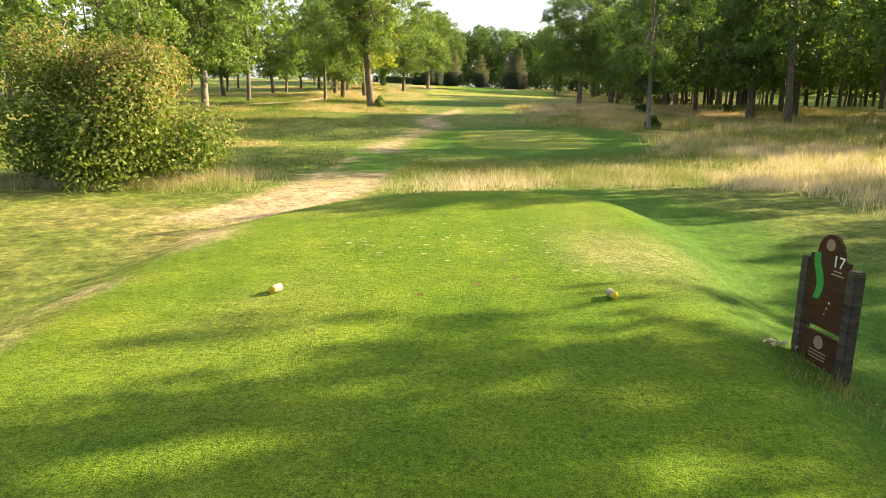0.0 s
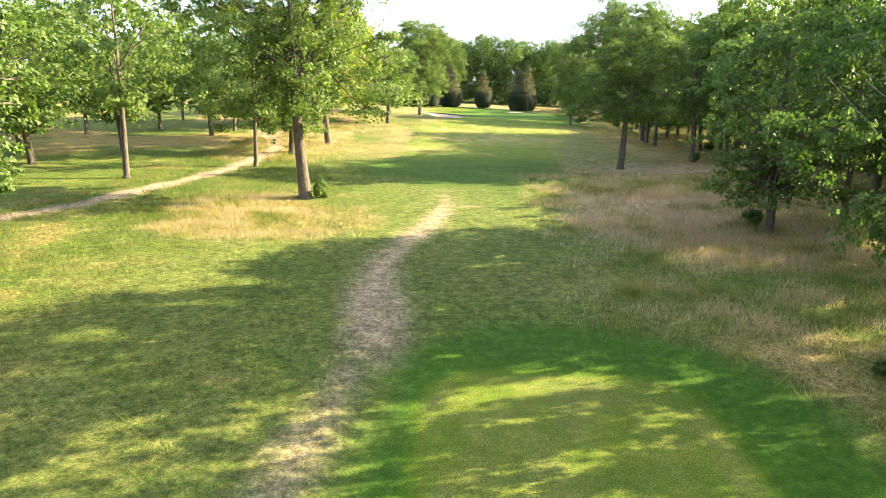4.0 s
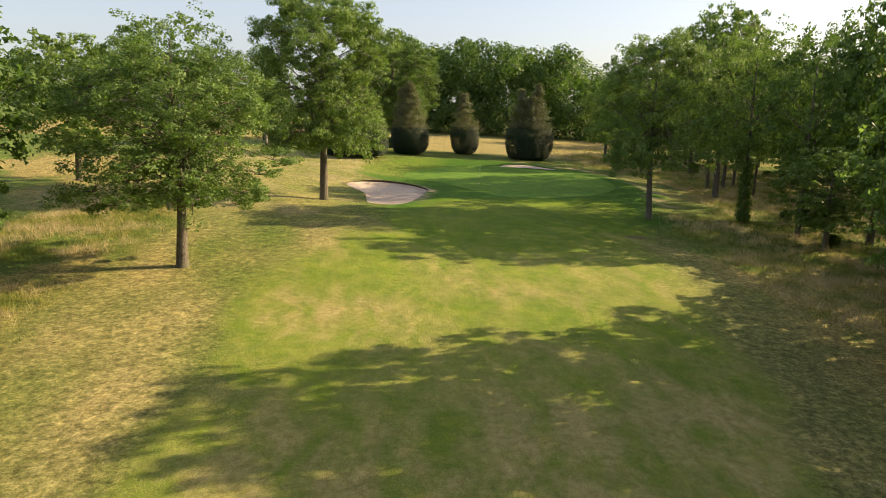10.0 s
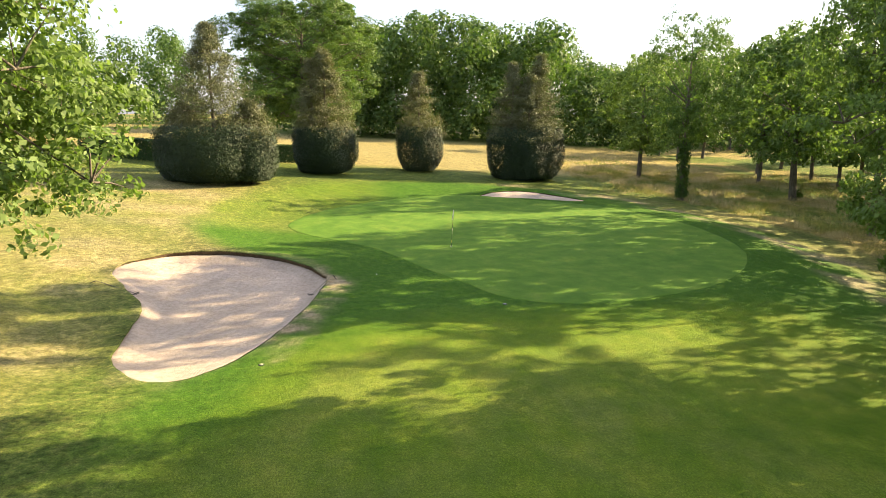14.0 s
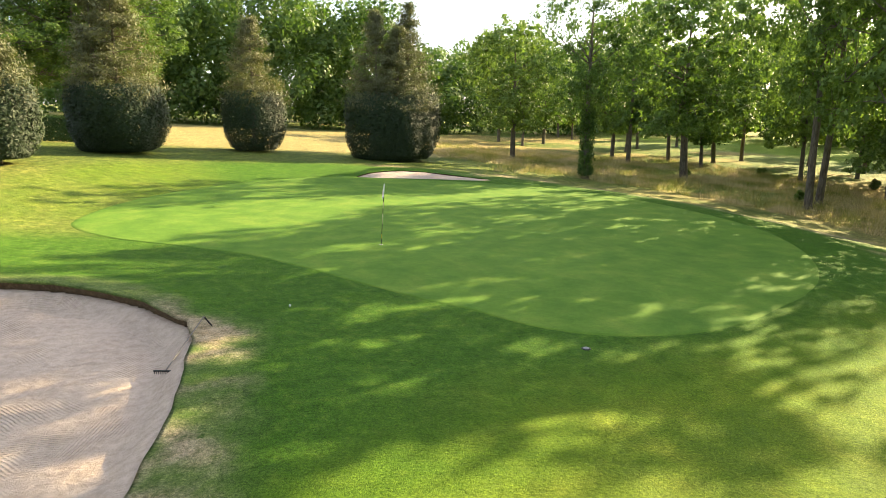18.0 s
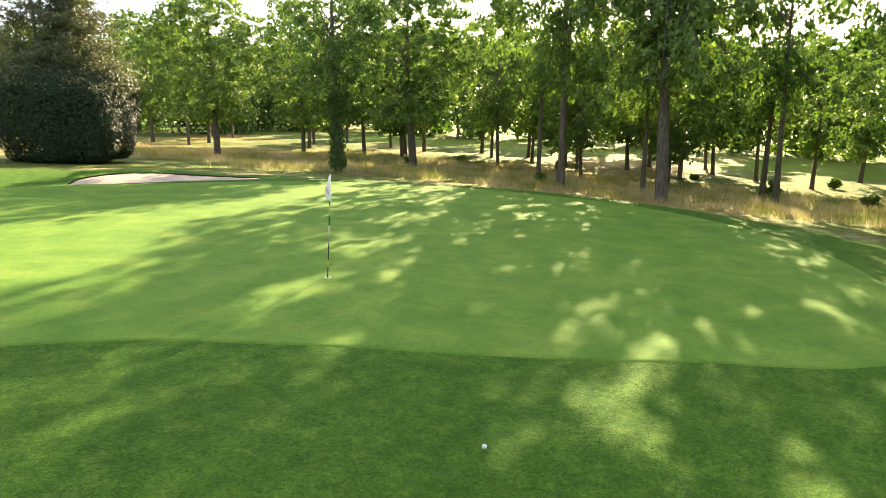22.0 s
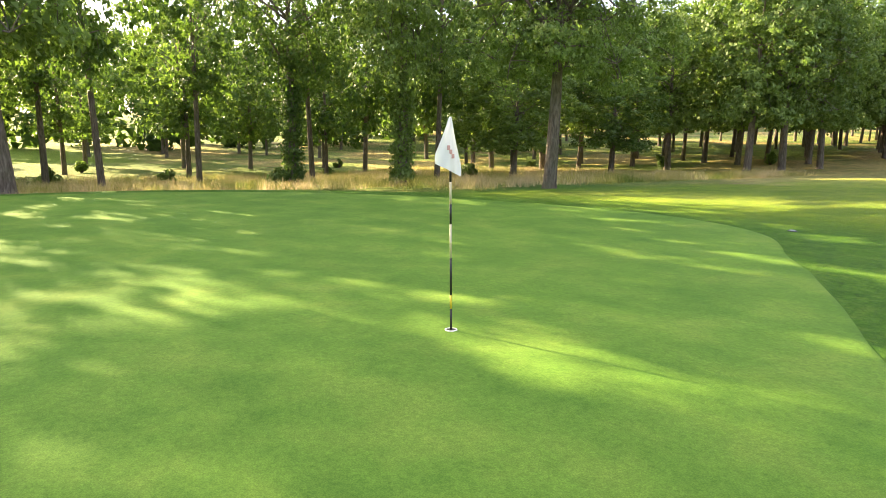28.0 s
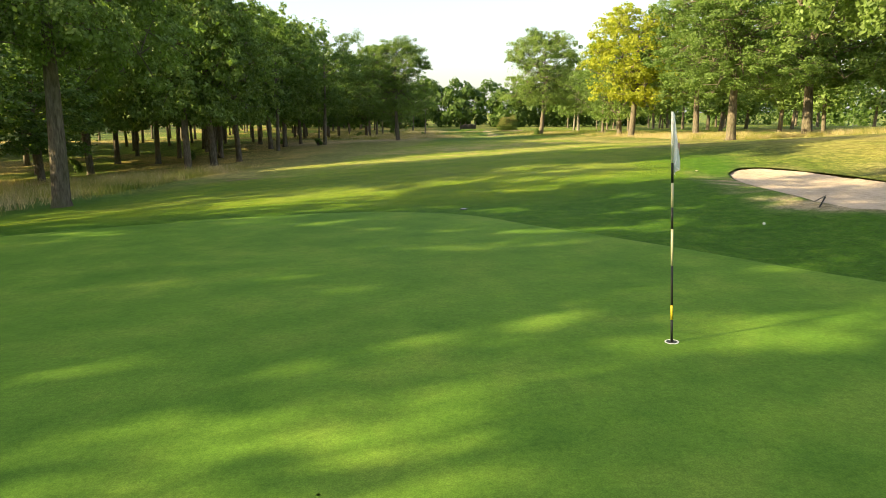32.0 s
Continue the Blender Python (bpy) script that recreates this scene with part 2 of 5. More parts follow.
def ground_z(x, y):
    x, y = np.asarray(x, float), np.asarray(y, float)
    lay = lambda v: (np.interp(y - 6, PROFILE_Y, v) + np.interp(y, PROFILE_Y, v) + np.interp(y + 6, PROFILE_Y, v)) / 3
    xe = np.interp(x, [-400, -60, -30, 0, 60, 110, 400], [-52, -46, -30, 0, 60, 70, 72])
    z = lay(PROFILE_Z) - np.where(xe < 0, lay(FALL_LEFT), lay(FALL_RIGHT)) * xe
    flat = x.ravel(), y.ravel()
    # the putting surface, nearly level, with a bank down to the wood
    g = near_distance(GREEN, *flat, 9.0).reshape(x.shape)
    w = step(-8.0, 0.0, g)
    z = z * (1 - w) + w * (-0.024 * (x - 11.2) + 0.03 * (y - 152.5))
    t = near_distance(TEE, *flat, 3.0).reshape(x.shape)
    z = z - 0.12 * np.exp(-((x - 2.6) / 1.5) ** 2) * step(-17, -21, y) * step(-46, -40, y)
    w = step(-1.15, 0.25, t)
    z = z * (1 - w) + w * (-3.82 + 0.012 * (y + 26))
    t = near_distance(APRON_FRONT, *flat, 3.0).reshape(x.shape)
    w = step(-2.5, 1.5, t)
    z = z * (1 - w) + w * -3.98
    # the bank that holds the back bunker
    z = z + 0.25 * np.exp(-((x - 20) / 5.5) ** 2 - ((y - 174.2) / 1.9) ** 2)
    # the hollow in which the front bunker lies
    z = z - 0.95 * np.exp(-((x + 1.5) / 6.5) ** 2 - ((y - 138.5) / 6.5) ** 2)
    z = z + 0.05 * np.sin(x * 0.31 + 1.3) * np.sin(y * 0.23) * step(0, 12, -g)
    return z


def gz(x, y):
    return float(ground_z(np.array([x]), np.array([y]))[0])


def soft_noise(x, y, scale, seed):
    """Cheap smooth noise, about -1 to 1."""
    r = np.random.RandomState(seed)
    v = np.zeros(np.shape(x))
    for k in range(7):
        a, ph = r.uniform(0, 6.283, 2)
        q = scale * (0.6 + 0.35 * k)
        v = v + np.sin((x * np.cos(a) + y * np.sin(a)) * q + ph) / (1 + 0.25 * k)
    return v / 2.6


def path_distance(line, x, y):
    d = np.full(np.shape(x), 1e9)
    for (ax, ay), (bx, by) in zip(line[:-1], line[1:]):
        ex, ey = bx - ax, by - ay
        u = np.clip(((x - ax) * ex + (y - ay) * ey) / (ex * ex + ey * ey), 0, 1)
        d = np.minimum(d, np.hypot(x - ax - u * ex, y - ay - u * ey))
    return d


TRACKWAY = spline([(-7.8, -20.6), (-7.2, -19.3), (-6.7, -17.7), (-6.4, -15.5), (-6.3, -13.7), (-5.95, -11.9), (-5.9, -8), (-5.9, -3.7), (-5.2, 2.4), (-4.5, 7.6), (-3.7, 12.4), (-2.6, 21.2),
                   (-1.9, 21.4), (-2.4, 12.2), (-2.75, 7.6), (-3.4, 3.1), (-3.8, -3.4), (-3.65, -7.6), (-3.55, -11.2), (-4.0, -13.9), (-4.1, -16.5), (-4.6, -18.2), (-5.2, -19.9), (-5.9, -21.2)], 6)
TRACK_WORN = [(-6.5, -21.0), (-5.9, -23.2), (-6.3, -25.4), (-6.9, -31)]
TRACK_ON = [(-2.7, 12.5), (-3.2, 18), (-3.2, 22), (-2.5, 26), (-1.2, 30.6), (-0.6, 34.5), (-0.3, 38), (-0.3, 43)]
TRACK_SPUR = [(-2.2, 36.7), (0, 36.4), (1.4, 36.1)]
WOOD_TRACK = [(-34, 12), (-26, 24), (-22, 33), (-20.5, 41), (-19, 49), (-18.6, 58), (-19, 66), (-22, 78), (-28, 90)]


def turf_zones(x, y):
    """Shares of each kind of turf: fairway, green, earth; long grass, dry, apron."""
    wob = soft_noise(x, y, 0.5, 3) * 0.5 + soft_noise(x, y, 1.6, 4) * 0.22
    gd = near_distance(GREEN, x, y, 9.0)
    green = step(0.25, 0.7, gd)
    fd = near_distance(FAIRWAY, x, y, 6.0)
    td = near_distance(TEE, x, y, 7.0)
    t2 = near_distance(TEE_FRONT, x, y, 4.0)
    fair = np.maximum.reduce([step(-0.8 - 2.2 * step(98, 112, y), 0.8 + 0.8 * step(98, 112, y), fd + 1.3 * wob) * step(52, 74, y + 6 * wob), 0.8 * step(-0.5, 0.3, td + 0.3 * wob), step(-0.4, 0.4, t2 + 0.3 * wob)])
    apron = np.maximum(step(-1, 1, near_distance(APRON_FRONT, x, y, 5.0) + wob), step(-7.5, -5.0, gd + wob))
    apron = np.maximum(apron, step(-2.3, -1.4, td * np.where(x > 0, 0.55, 1.0) + 0.6 * wob) * step(-4, -2, x))
    apron = np.maximum(apron, step(0, 4, y - 128) * step(0, 5, 176 - y) * step(0, 3, x + 1 - wob) * step(0, 4, 31 - x))
    d3 = path_distance(WOOD_TRACK, x, y)
    # the worn way from tee to fairway: bare, then mown and green, bare again, then fading out
    tw = near_distance(TRACKWAY, x, y, 4.0) + 0.35 * wob
    way = step(-0.35, 0.35, tw)
    fray = soft_noise(x, y, 0.8, 12) * 0.5 + soft_noise(x, y, 2.7, 13) * 0.35
    bare_way = np.maximum.reduce([step(-12.0, -13.4, y + 0.8 * wob) * (0.74 + 0.3 * fray) * (0.45 + 0.55 * step(-21, -18.6, y + fray)),
                                  0.62 * step(-7.8, -3.6, y + 2.6 * fray) * step(11, 2, y),
                                  0.5 * step(2, 6, y) * step(20, 13, y),
                                  0.8 * step(0.8, 0.1, tw) * step(-4.4, -5.2, x) * step(-13.5, -11.5, y) * step(-0.4, 0.3, fray)])
    bare_way = bare_way * np.where(y > -8, step(0.0, 0.9, tw + 0.5 * fray) * 0.6 + 0.4, 1.0)
    earth = np.clip(way * bare_way, 0, 1)
    apron = np.maximum(apron, 0.85 * way * (1 - bare_way) * step(3, -2, y))
    d2 = np.minimum(path_distance(TRACK_ON, x, y), path_distance(TRACK_SPUR, x, y) + 0.45)
    earth = np.maximum(earth, 0.7 * step(1.5, 0.0, d2 * np.interp(y, [24, 32], [0.9, 1.05]) + 0.6 * wob + 0.25 * fray) * step(47, 33, y) * step(10, 15, y))
    earth = np.maximum(earth, step(1.2, 0.4, d3 + 0.5 * wob))
    worn = path_distance(TRACK_WORN, x, y)
    earth = np.maximum(earth, 0.75 * step(0.75, 0.1, worn + 0.8 * wob) * step(-0.5, 0.5, soft_noise(x, y, 2.2, 17)))
    scuffs = step(1.0, 0.55, np.hypot((x + 11.5) / 3.6, (y + 3.2) / 2.4) + 0.5 * fray)
    earth = np.maximum(earth, 0.16 * scuffs)
    bank = path_distance([(20, 178), (25.5, 174.5), (30, 169), (33.5, 161), (34, 152), (32, 144)], x, y)
    earth = np.maximum(earth, 0.55 * step(2.8, 0.8, bank + 1.6 * wob) * step(-0.6, 0.6, soft_noise(x, y, 1.3, 19)))
    sd_ = near_distance(SAND, x, y, 3.0)
    open_side = step(2, 4.0, x) * step(148, 145.5, y)
    bare = step(-0.75 - 0.55 * open_side, 0.1, sd_ + wob * 1.2 + 0.5 * soft_noise(x, y, 2.4, 61)) * (0.2 + 0.6 * open_side * step(-0.5, 0.5, soft_noise(x, y, 3.4, 63)))
    earth = np.maximum(earth, bare)
    earth = np.maximum(earth, 0.3 * step(1.3, 0.2, np.hypot(x - 0.1, (y + 24.3) * 0.6) + 0.9 * wob))
    # long grass: everywhere that is not mown
    mown = np.maximum.reduce([fair, apron, way, step(2.2, 1.0, d2 + wob)])
    semi = np.maximum.reduce([
        step(-8, -4, -np.abs(x - 5 + 1.6 * wob) + 12.5 + 0.05 * (y - 70)) * step(46, 56, y + 3 * wob),
        step(0, 3, 178 - y) * step(134, 140, y) * step(-30, -26, x) * step(0, 2, np.interp(y, [130, 150, 160, 176, 190], [34, 40, 41, 35, 33]) - x + wob),
        step(0, 3, y - 176) * step(0, 4, 188 - y + wob) * step(0, 3, 32 - x) * step(-34, -28, x)])
    side = step(-17, -12, x - 0.02 * (y - 90)) * step(-3, -7, x - 4.5 * step(102, 114, y) + 1.2 * wob) * step(56, 70, y) * step(128, 119, y + 2 * wob)
    nearp = step(14, 6, np.abs(x + 4)) * step(-13, -9, y) * step(46, 36, y)
    nearp = nearp * step(-0.9, 0.6, soft_noise(x, y, 0.3, 21) + 0.35) * 0.85
    centre = step(11.5, 8, np.abs(x - 0.5 - 0.04 * (y - 30)) + 1.5 * wob) * step(16, 24, y + 2 * wob) * step(72, 62, y)
    nearp = np.maximum(nearp, 0.95 * centre)
    apron = np.maximum(apron, centre * (0.2 + 0.45 * step(38, 46, y + 3 * wob)) * step(-0.5, 0.4, soft_noise(x, y, 0.4, 41) + 0.3))
    hay = step(-14.5, -11.5, x - 0.3 * wob) * step(-5.2, -6.2, x) * step(-18.6, -20.2, y + 0.28 * (x + 6) + wob)
    collar = step(-12, -9, -np.abs(x + 3)) * step(-16.5, -17.5, y) + step(4, 2, np.abs(x - 2.2)) * step(-15, -17, y) + hay
    long_ = np.clip(1 - np.maximum.reduce([mown, semi, nearp, earth, np.clip(collar, 0, 1)]), 0, 1)
    dry = step(0.0, 1.4, soft_noise(x, y, 0.16, 31) + 0.3 + 0.35 * soft_noise(x, y, 0.9, 32))
    brown = step(6.5, 11, x - 0.06 * (y - 20) + 2 * wob) * step(46, 56, y) * step(128, 112, y) * step(44, 34, x) * (1 - 0.5 * step(52, 66, y))
    brown = np.maximum(brown, step(1.15, 0.65, np.hypot((x - 14.6) / 7.5, (y - 34.5) / 10.5) + 0.35 * wob))
    earth = np.maximum(earth, 0.62 * brown * step(84, 66, y) * step(52, 44, y - 1.6 * (x - 9)) * step(-0.7, 0.5, soft_noise(x, y, 0.5, 69) + 0.4 * fray))
    gilt = step(1.2, 0.6, np.hypot((x + 11) / 7.0, (y - 31.5) / 5.5) + 0.35 * wob)
    dry = dry * (1 - 0.8 * step(60, 46, y) * step(9, 5, x))
    dry = np.clip(np.maximum(0.75 * dry * (1 - 0.6 * apron), 0.8 * brown + 0.35 * wob * brown), 0, 1) * (1 - green)
    course = step(-1.0, 1.5, fd + wob) * step(62, 88, y + 3 * wob) * (1 - 0.75 * step(111, 120, y + 2 * wob) * step(-2.5, 1.5, x + 2 * wob)) * step(143, 138, y)
    dry = np.maximum(dry, course * np.clip(0.62 + 0.45 * soft_noise(x, y, 0.35, 51), 0, 1))
    dry = dry * (1 - step(-1.0, 0.4, td)) * (1 - 0.7 * step(-3, 0, near_distance(APRON_FRONT, x, y, 5.0)))
    dry = dry * (1 - 0.85 * apron * step(136, 141, y + 2 * wob) * step(4.5, 8, x + 2.2 * wob))
    dry = np.maximum(dry, side * np.clip(0.55 + 0.5 * soft_noise(x, y, 0.5, 55), 0, 1))
    dry = np.maximum(dry, 0.34 * step(-0.1, 0.5, t2 + 0.2 * wob))
    dry = np.maximum(dry, hay * (1 - step(-0.5, 0.3, td)) * np.clip(0.22 + 0.4 * soft_noise(x, y, 1.3, 43), 0, 1))
    dry = np.maximum(dry, 0.3 * scuffs)
    dry = np.maximum(dry, step(0.0, 0.7, td) * np.clip(0.02 + 0.3 * soft_noise(x, y, 0.9, 44), 0, 1) * step(-29, -26, y))      # thin, worn turf on the tee
    dry = np.maximum(dry, 0.75 * gilt)
    tan = step(-1.5, -6, x + 1.5 * wob - 1.2 * soft_noise(x, y, 0.3, 64)) * step(119, 126, y + 2 * wob) * step(180, 168, y + 2 * wob) * step(-34, -26, x)      # parched ground round the bunker's oak
    dry = np.maximum(dry, tan * np.clip(0.68 + 0.25 * soft_noise(x, y, 0.6, 65), 0, 1))
    apron = apron * (1 - 0.8 * tan)
    fair = np.maximum(fair, 0.4 * tan)
    earth = np.maximum(earth, 0.3 * tan * step(-0.3, 0.7, soft_noise(x, y, 0.7, 67)))
    long_ = np.maximum(long_, 0.8 * gilt)
    field = step(186, 192, y) * step(254, 242, y + 0.1 * x) * step(62, 46, x)
    dry = np.maximum(dry, field)
    meadow = step(84, 94, x) * step(150, 138, x) * step(126, 144, y)
    fair = np.maximum(fair, 0.8 * meadow)
    long_ = long_ * (1 - meadow)
    shoulder = step(9, 4, x) * step(155, 159, y) * step(0, 4, 178 - y)         # the drier, paler shoulder of the green
    apron = apron * (1 - 0.6 * shoulder)
    fair = np.maximum(fair, 0.55 * shoulder * step(-9, -5, gd))
    return fair * (1 - green), green, earth, long_ * (1 - green), dry, apron * (1 - green)


def lines(*spans):
    v = [spans[0][0]]
    for lo, hi, d in spans:
        n = max(1, round((hi - lo) / d))
        v += [lo + (hi - lo) * (k + 1) / n for k in range(n)]
    return np.array(v)


def paint_turf(me, x, y):
    """Write the shares of turf into a mesh."""
    f, g, e, l, d, ap = turf_zones(x, y)
    one = np.ones(len(x))
    for name, chans in (("turf_mown", (f, g, e, one)), ("turf_rough", (l, d, ap, one))):
        at = me.color_attributes.new(name, 'FLOAT_COLOR', 'POINT')
        at.data.foreach_set("color", np.stack(chans, 1).astype(np.float32).ravel())


def build_ground():
    gx = lines((-900, -300, 60), (-300, -100, 12), (-100, -46, 3), (-46, -14, 1.0), (-14, -6, 0.36), (-6, 6.4, 0.24), (6.4, 33, 0.36), (33, 62, 1.0), (62, 110, 3), (110, 300, 12), (300, 900, 60))
    gy = lines((-700, -200, 60), (-200, -60, 10), (-60, -34, 2), (-34, 20, 0.4), (20, 128, 0.8), (128, 131, 0.4), (131, 151, 0.24), (151, 167, 0.36), (167, 175, 0.28), (175, 200, 0.8), (200, 260, 3), (260, 420, 10), (420, 1000, 60))
    x, y = [a.ravel() for a in np.meshgrid(gx, gy)]
    z = ground_z(x, y)
    for outline, depth in ((SAND, 1.6), (SAND_BACK, 1.2)):
        s = near_distance(outline, x, y, 3.0)
        z = z - depth * step(-0.32, -0.05, s)
    n, k = len(gx), len(gy)
    j, i = np.meshgrid(np.arange(k - 1), np.arange(n - 1), indexing="ij")
    a = (j * n + i).ravel()
    faces = np.stack([a, a + 1, a + n + 1, a + n], 1)
    me = mesh_of("ground", np.stack([x, y, z], 1), faces)
    paint_turf(me, x, y)
    me.polygons.foreach_set("use_smooth", np.ones(len(me.polygons), bool))
    me.materials.append(TURF)
    return tagged(new("ground", me), "mown and rough golf course turf rising gently to the green", "ground", kind="structure")


def mesh_of(name, verts, faces):
    """A mesh from arrays; all faces have the same number of corners."""
    verts, faces = np.asarray(verts, np.float32), np.asarray(faces, np.int32)
    me = bpy.data.meshes.new(name)
    me.vertices.add(len(verts))
    me.vertices.foreach_set("co", verts.ravel())
    k = faces.shape[1]
    me.loops.add(faces.size)
    me.loops.foreach_set("vertex_index", faces.ravel())
    me.polygons.add(len(faces))
    me.polygons.foreach_set("loop_start", np.arange(0, faces.size, k, dtype=np.int32))
    me.polygons.foreach_set("loop_total", np.full(len(faces), k, np.int32))
    me.update(calc_edges=True)
    return me


def turf_material():
    m = Mat("turf", 0.85, 0.12)
    mown, rough = m.attribute("turf_mown"), m.attribute("turf_rough")
    fine, mid, big = m.noise(22, 4.0, 0.7), m.noise(3.2, 4.0, 0.65), m.noise(0.35, 3.0)
    grain, blend, mottle = m.noise(90, 2.0, 0.7), m.noise(5.5, 5.0, 0.7), m.noise(0.9, 5.0, 0.62)
    short = m.math('MAXIMUM', mown[0], mown[1])
    base = m.ramp(mid, (0.3, (0.06, 0.1, 0.016)), (0.5, (0.11, 0.15, 0.03)), (0.72, (0.2, 0.215, 0.06)))
    straw = m.ramp(mid, (0.3, (0.17, 0.14, 0.055)), (0.52, (0.32, 0.265, 0.12)), (0.74, (0.48, 0.395, 0.2)))
    c = m.mix(m.math('MULTIPLY', rough[1], m.ramp(blend, (0.3, (0.55, 0.55, 0.55)), (0.55, (1, 1, 1)))), base, straw)
    dryness = m.ramp(m.math('ADD', m.math('MULTIPLY', rough[1], 0.7), m.noise(0.32, 4.0, 0.6)), (0.56, (0, 0, 0)), (0.8, (1, 1, 1)))
    tall = m.mix(dryness, m.ramp(blend, (0.32, (0.045, 0.085, 0.014)), (0.5, (0.1, 0.15, 0.026)), (0.7, (0.2, 0.235, 0.06))), m.ramp(blend, (0.32, (0.13, 0.11, 0.035)), (0.5, (0.29, 0.23, 0.085)), (0.7, (0.47, 0.37, 0.17))))
    c = m.mix(m.math('MULTIPLY', rough[0], 0.8), c, tall)
    apron = m.ramp(mid, (0.3, (0.036, 0.104, 0.006)), (0.55, (0.055, 0.137, 0.009)), (0.75, (0.095, 0.175, 0.015)))
    c = m.mix(m.math('MULTIPLY', rough[2], 0.92), c, apron)
    # fairway: mown green with blotches of straw, drawn out along the mower's way
    blotch = m.noise(0.62, 6.0, 0.62, m.stretch(1.0, 0.5, 1.0), 0.4)
    fair = m.ramp(mottle, (0.28, (0.075, 0.15, 0.006)), (0.5, (0.118, 0.19, 0.01)), (0.75, (0.185, 0.235, 0.02)))
    parched = m.math('MULTIPLY', rough[1], m.ramp(blotch, (0.36, (0.2, 0.2, 0.2)), (0.62, (1, 1, 1))))
    fair = m.mix(parched, fair, m.ramp(mid, (0.35, (0.27, 0.22, 0.085)), (0.65, (0.41, 0.335, 0.15))))
    c = m.mix(mown[0], c, fair)
    # putting surface
    green = m.ramp(mottle, (0.3, (0.076, 0.162, 0.018)), (0.5, (0.107, 0.2, 0.024)), (0.7, (0.156, 0.238, 0.034)))
    c = m.mix(mown[1], c, green)
    earth = m.ramp(m.mix(0.5, mid, blend), (0.36, (0.28, 0.195, 0.135)), (0.5, (0.45, 0.33, 0.25)), (0.66, (0.59, 0.46, 0.37)))
    worn = m.math('MULTIPLY', mown[2], m.ramp(m.math('ADD', m.math('MULTIPLY', mown[2], 0.45), blend), (0.5, (0.55, 0.55, 0.55)), (0.8, (1, 1, 1))))
    c = m.mix(worn, c, earth)
    c = m.mix(m.math('SUBTRACT', 0.6, m.math('MULTIPLY', mown[1], 0.34)), c, m.ramp(fine, (0.34, (0.4, 0.46, 0.35)), (0.5, (1, 1, 1)), (0.66, (1.6, 1.52, 1.4))), 'MULTIPLY')
    c = m.mix(m.math('SUBTRACT', 0.6, m.math('ADD', m.math('MULTIPLY', mown[1], 0.34), m.math('MULTIPLY', mown[0], -0.2))), c, m.ramp(grain, (0.36, (0.3, 0.36, 0.3)), (0.5, (1, 1, 1)), (0.64, (1.75, 1.68, 1.55))), 'MULTIPLY')
    c = m.mix(0.35, c, m.ramp(big, (0.3, (0.72, 0.8, 0.7)), (0.7, (1.25, 1.2, 1.15))), 'MULTIPLY')
    clump = m.noise(6.5, 5.0, 0.75)
    coarse = m.math('SUBTRACT', 0.9, m.math('MULTIPLY', m.math('MAXIMUM', short, m.math('MULTIPLY', rough[2], 0.9)), 0.75))
    c = m.mix(coarse, c, m.ramp(clump, (0.3, (0.42, 0.46, 0.36)), (0.5, (0.95, 0.95, 0.92)), (0.7, (1.6, 1.5, 1.4))), 'MULTIPLY')
    tuft = m.noise(1.7, 6.0, 0.75)
    c = m.mix(m.math('MULTIPLY', coarse, 0.75), c, m.ramp(tuft, (0.36, (0.5, 0.5, 0.46)), (0.5, (1, 1, 1)), (0.63, (1.55, 1.47, 1.42))), 'MULTIPLY')
    m.color(c)
    soft = m.math('SUBTRACT', 1.0, m.math('MULTIPLY', mown[1], 0.93))
    h = m.math('ADD', m.math('MULTIPLY', clump, 1.3), m.math('ADD', m.math('MULTIPLY', fine, 0.6), m.math('MULTIPLY', grain, 0.5)))
    m.bump(m.math('MULTIPLY', h, soft), 0.7, 0.06)
    return m.m


TURF = turf_material()
ground = build_ground()


def build_putting_green():
    """The close-mown surface, a thin sheet with the mower's clean edge."""
    edge = GREEN + np.stack([soft_noise(GREEN[:, 0], GREEN[:, 1], 2.5, 8), soft_noise(GREEN[:, 0], GREEN[:, 1], 2.5, 9)], 1) * 0.03
    c, n = edge.mean(0), len(edge)
    rings = [c + (edge - c) * (1 - 0.999 * (k / 39) ** 1.3) for k in range(40)]
    v = np.concatenate(rings)
    lift = np.where(np.arange(len(v)) < n, -0.03, 0.016)
    a = np.arange(n)
    b = (a + 1) % n
    faces = np.concatenate([np.stack([k * n + a, k * n + b, (k + 1) * n + b, (k + 1) * n + a], 1) for k in range(39)])
    me = mesh_of("putting_green", np.stack([v[:, 0], v[:, 1], ground_z(v[:, 0], v[:, 1]) + lift], 1), faces)
    one, none = np.ones(len(v)), np.zeros(len(v))
    for name, chans in (("turf_mown", (none, one, none, one)), ("turf_rough", (none, none, none, one))):
        at = me.color_attributes.new(name, 'FLOAT_COLOR', 'POINT')
        at.data.foreach_set("color", np.stack(chans, 1).astype(np.float32).ravel())
    me.polygons.foreach_set("use_smooth", np.ones(len(me.polygons), bool))
    me.materials.append(TURF)
    return tagged(new("putting_green", me), "close-mown pale green putting surface with a clean edge", "putting green", kind="structure")


build_putting_green()


# ---- helpers for things ----
def part(name, me, material, parent, label=""):
    ob = new(name, me)
    if material and not me.materials:
        me.materials.append(material)
    ob.parent = parent
    if label:
        ob["label"] = label
    return ob


def bm_mesh(name, bm, smooth=True):
    me = bpy.data.meshes.new(name)
    bm.to_mesh(me)
    bm.free()
    if smooth:
        me.polygons.foreach_set("use_smooth", np.ones(len(me.polygons), bool))
    return me


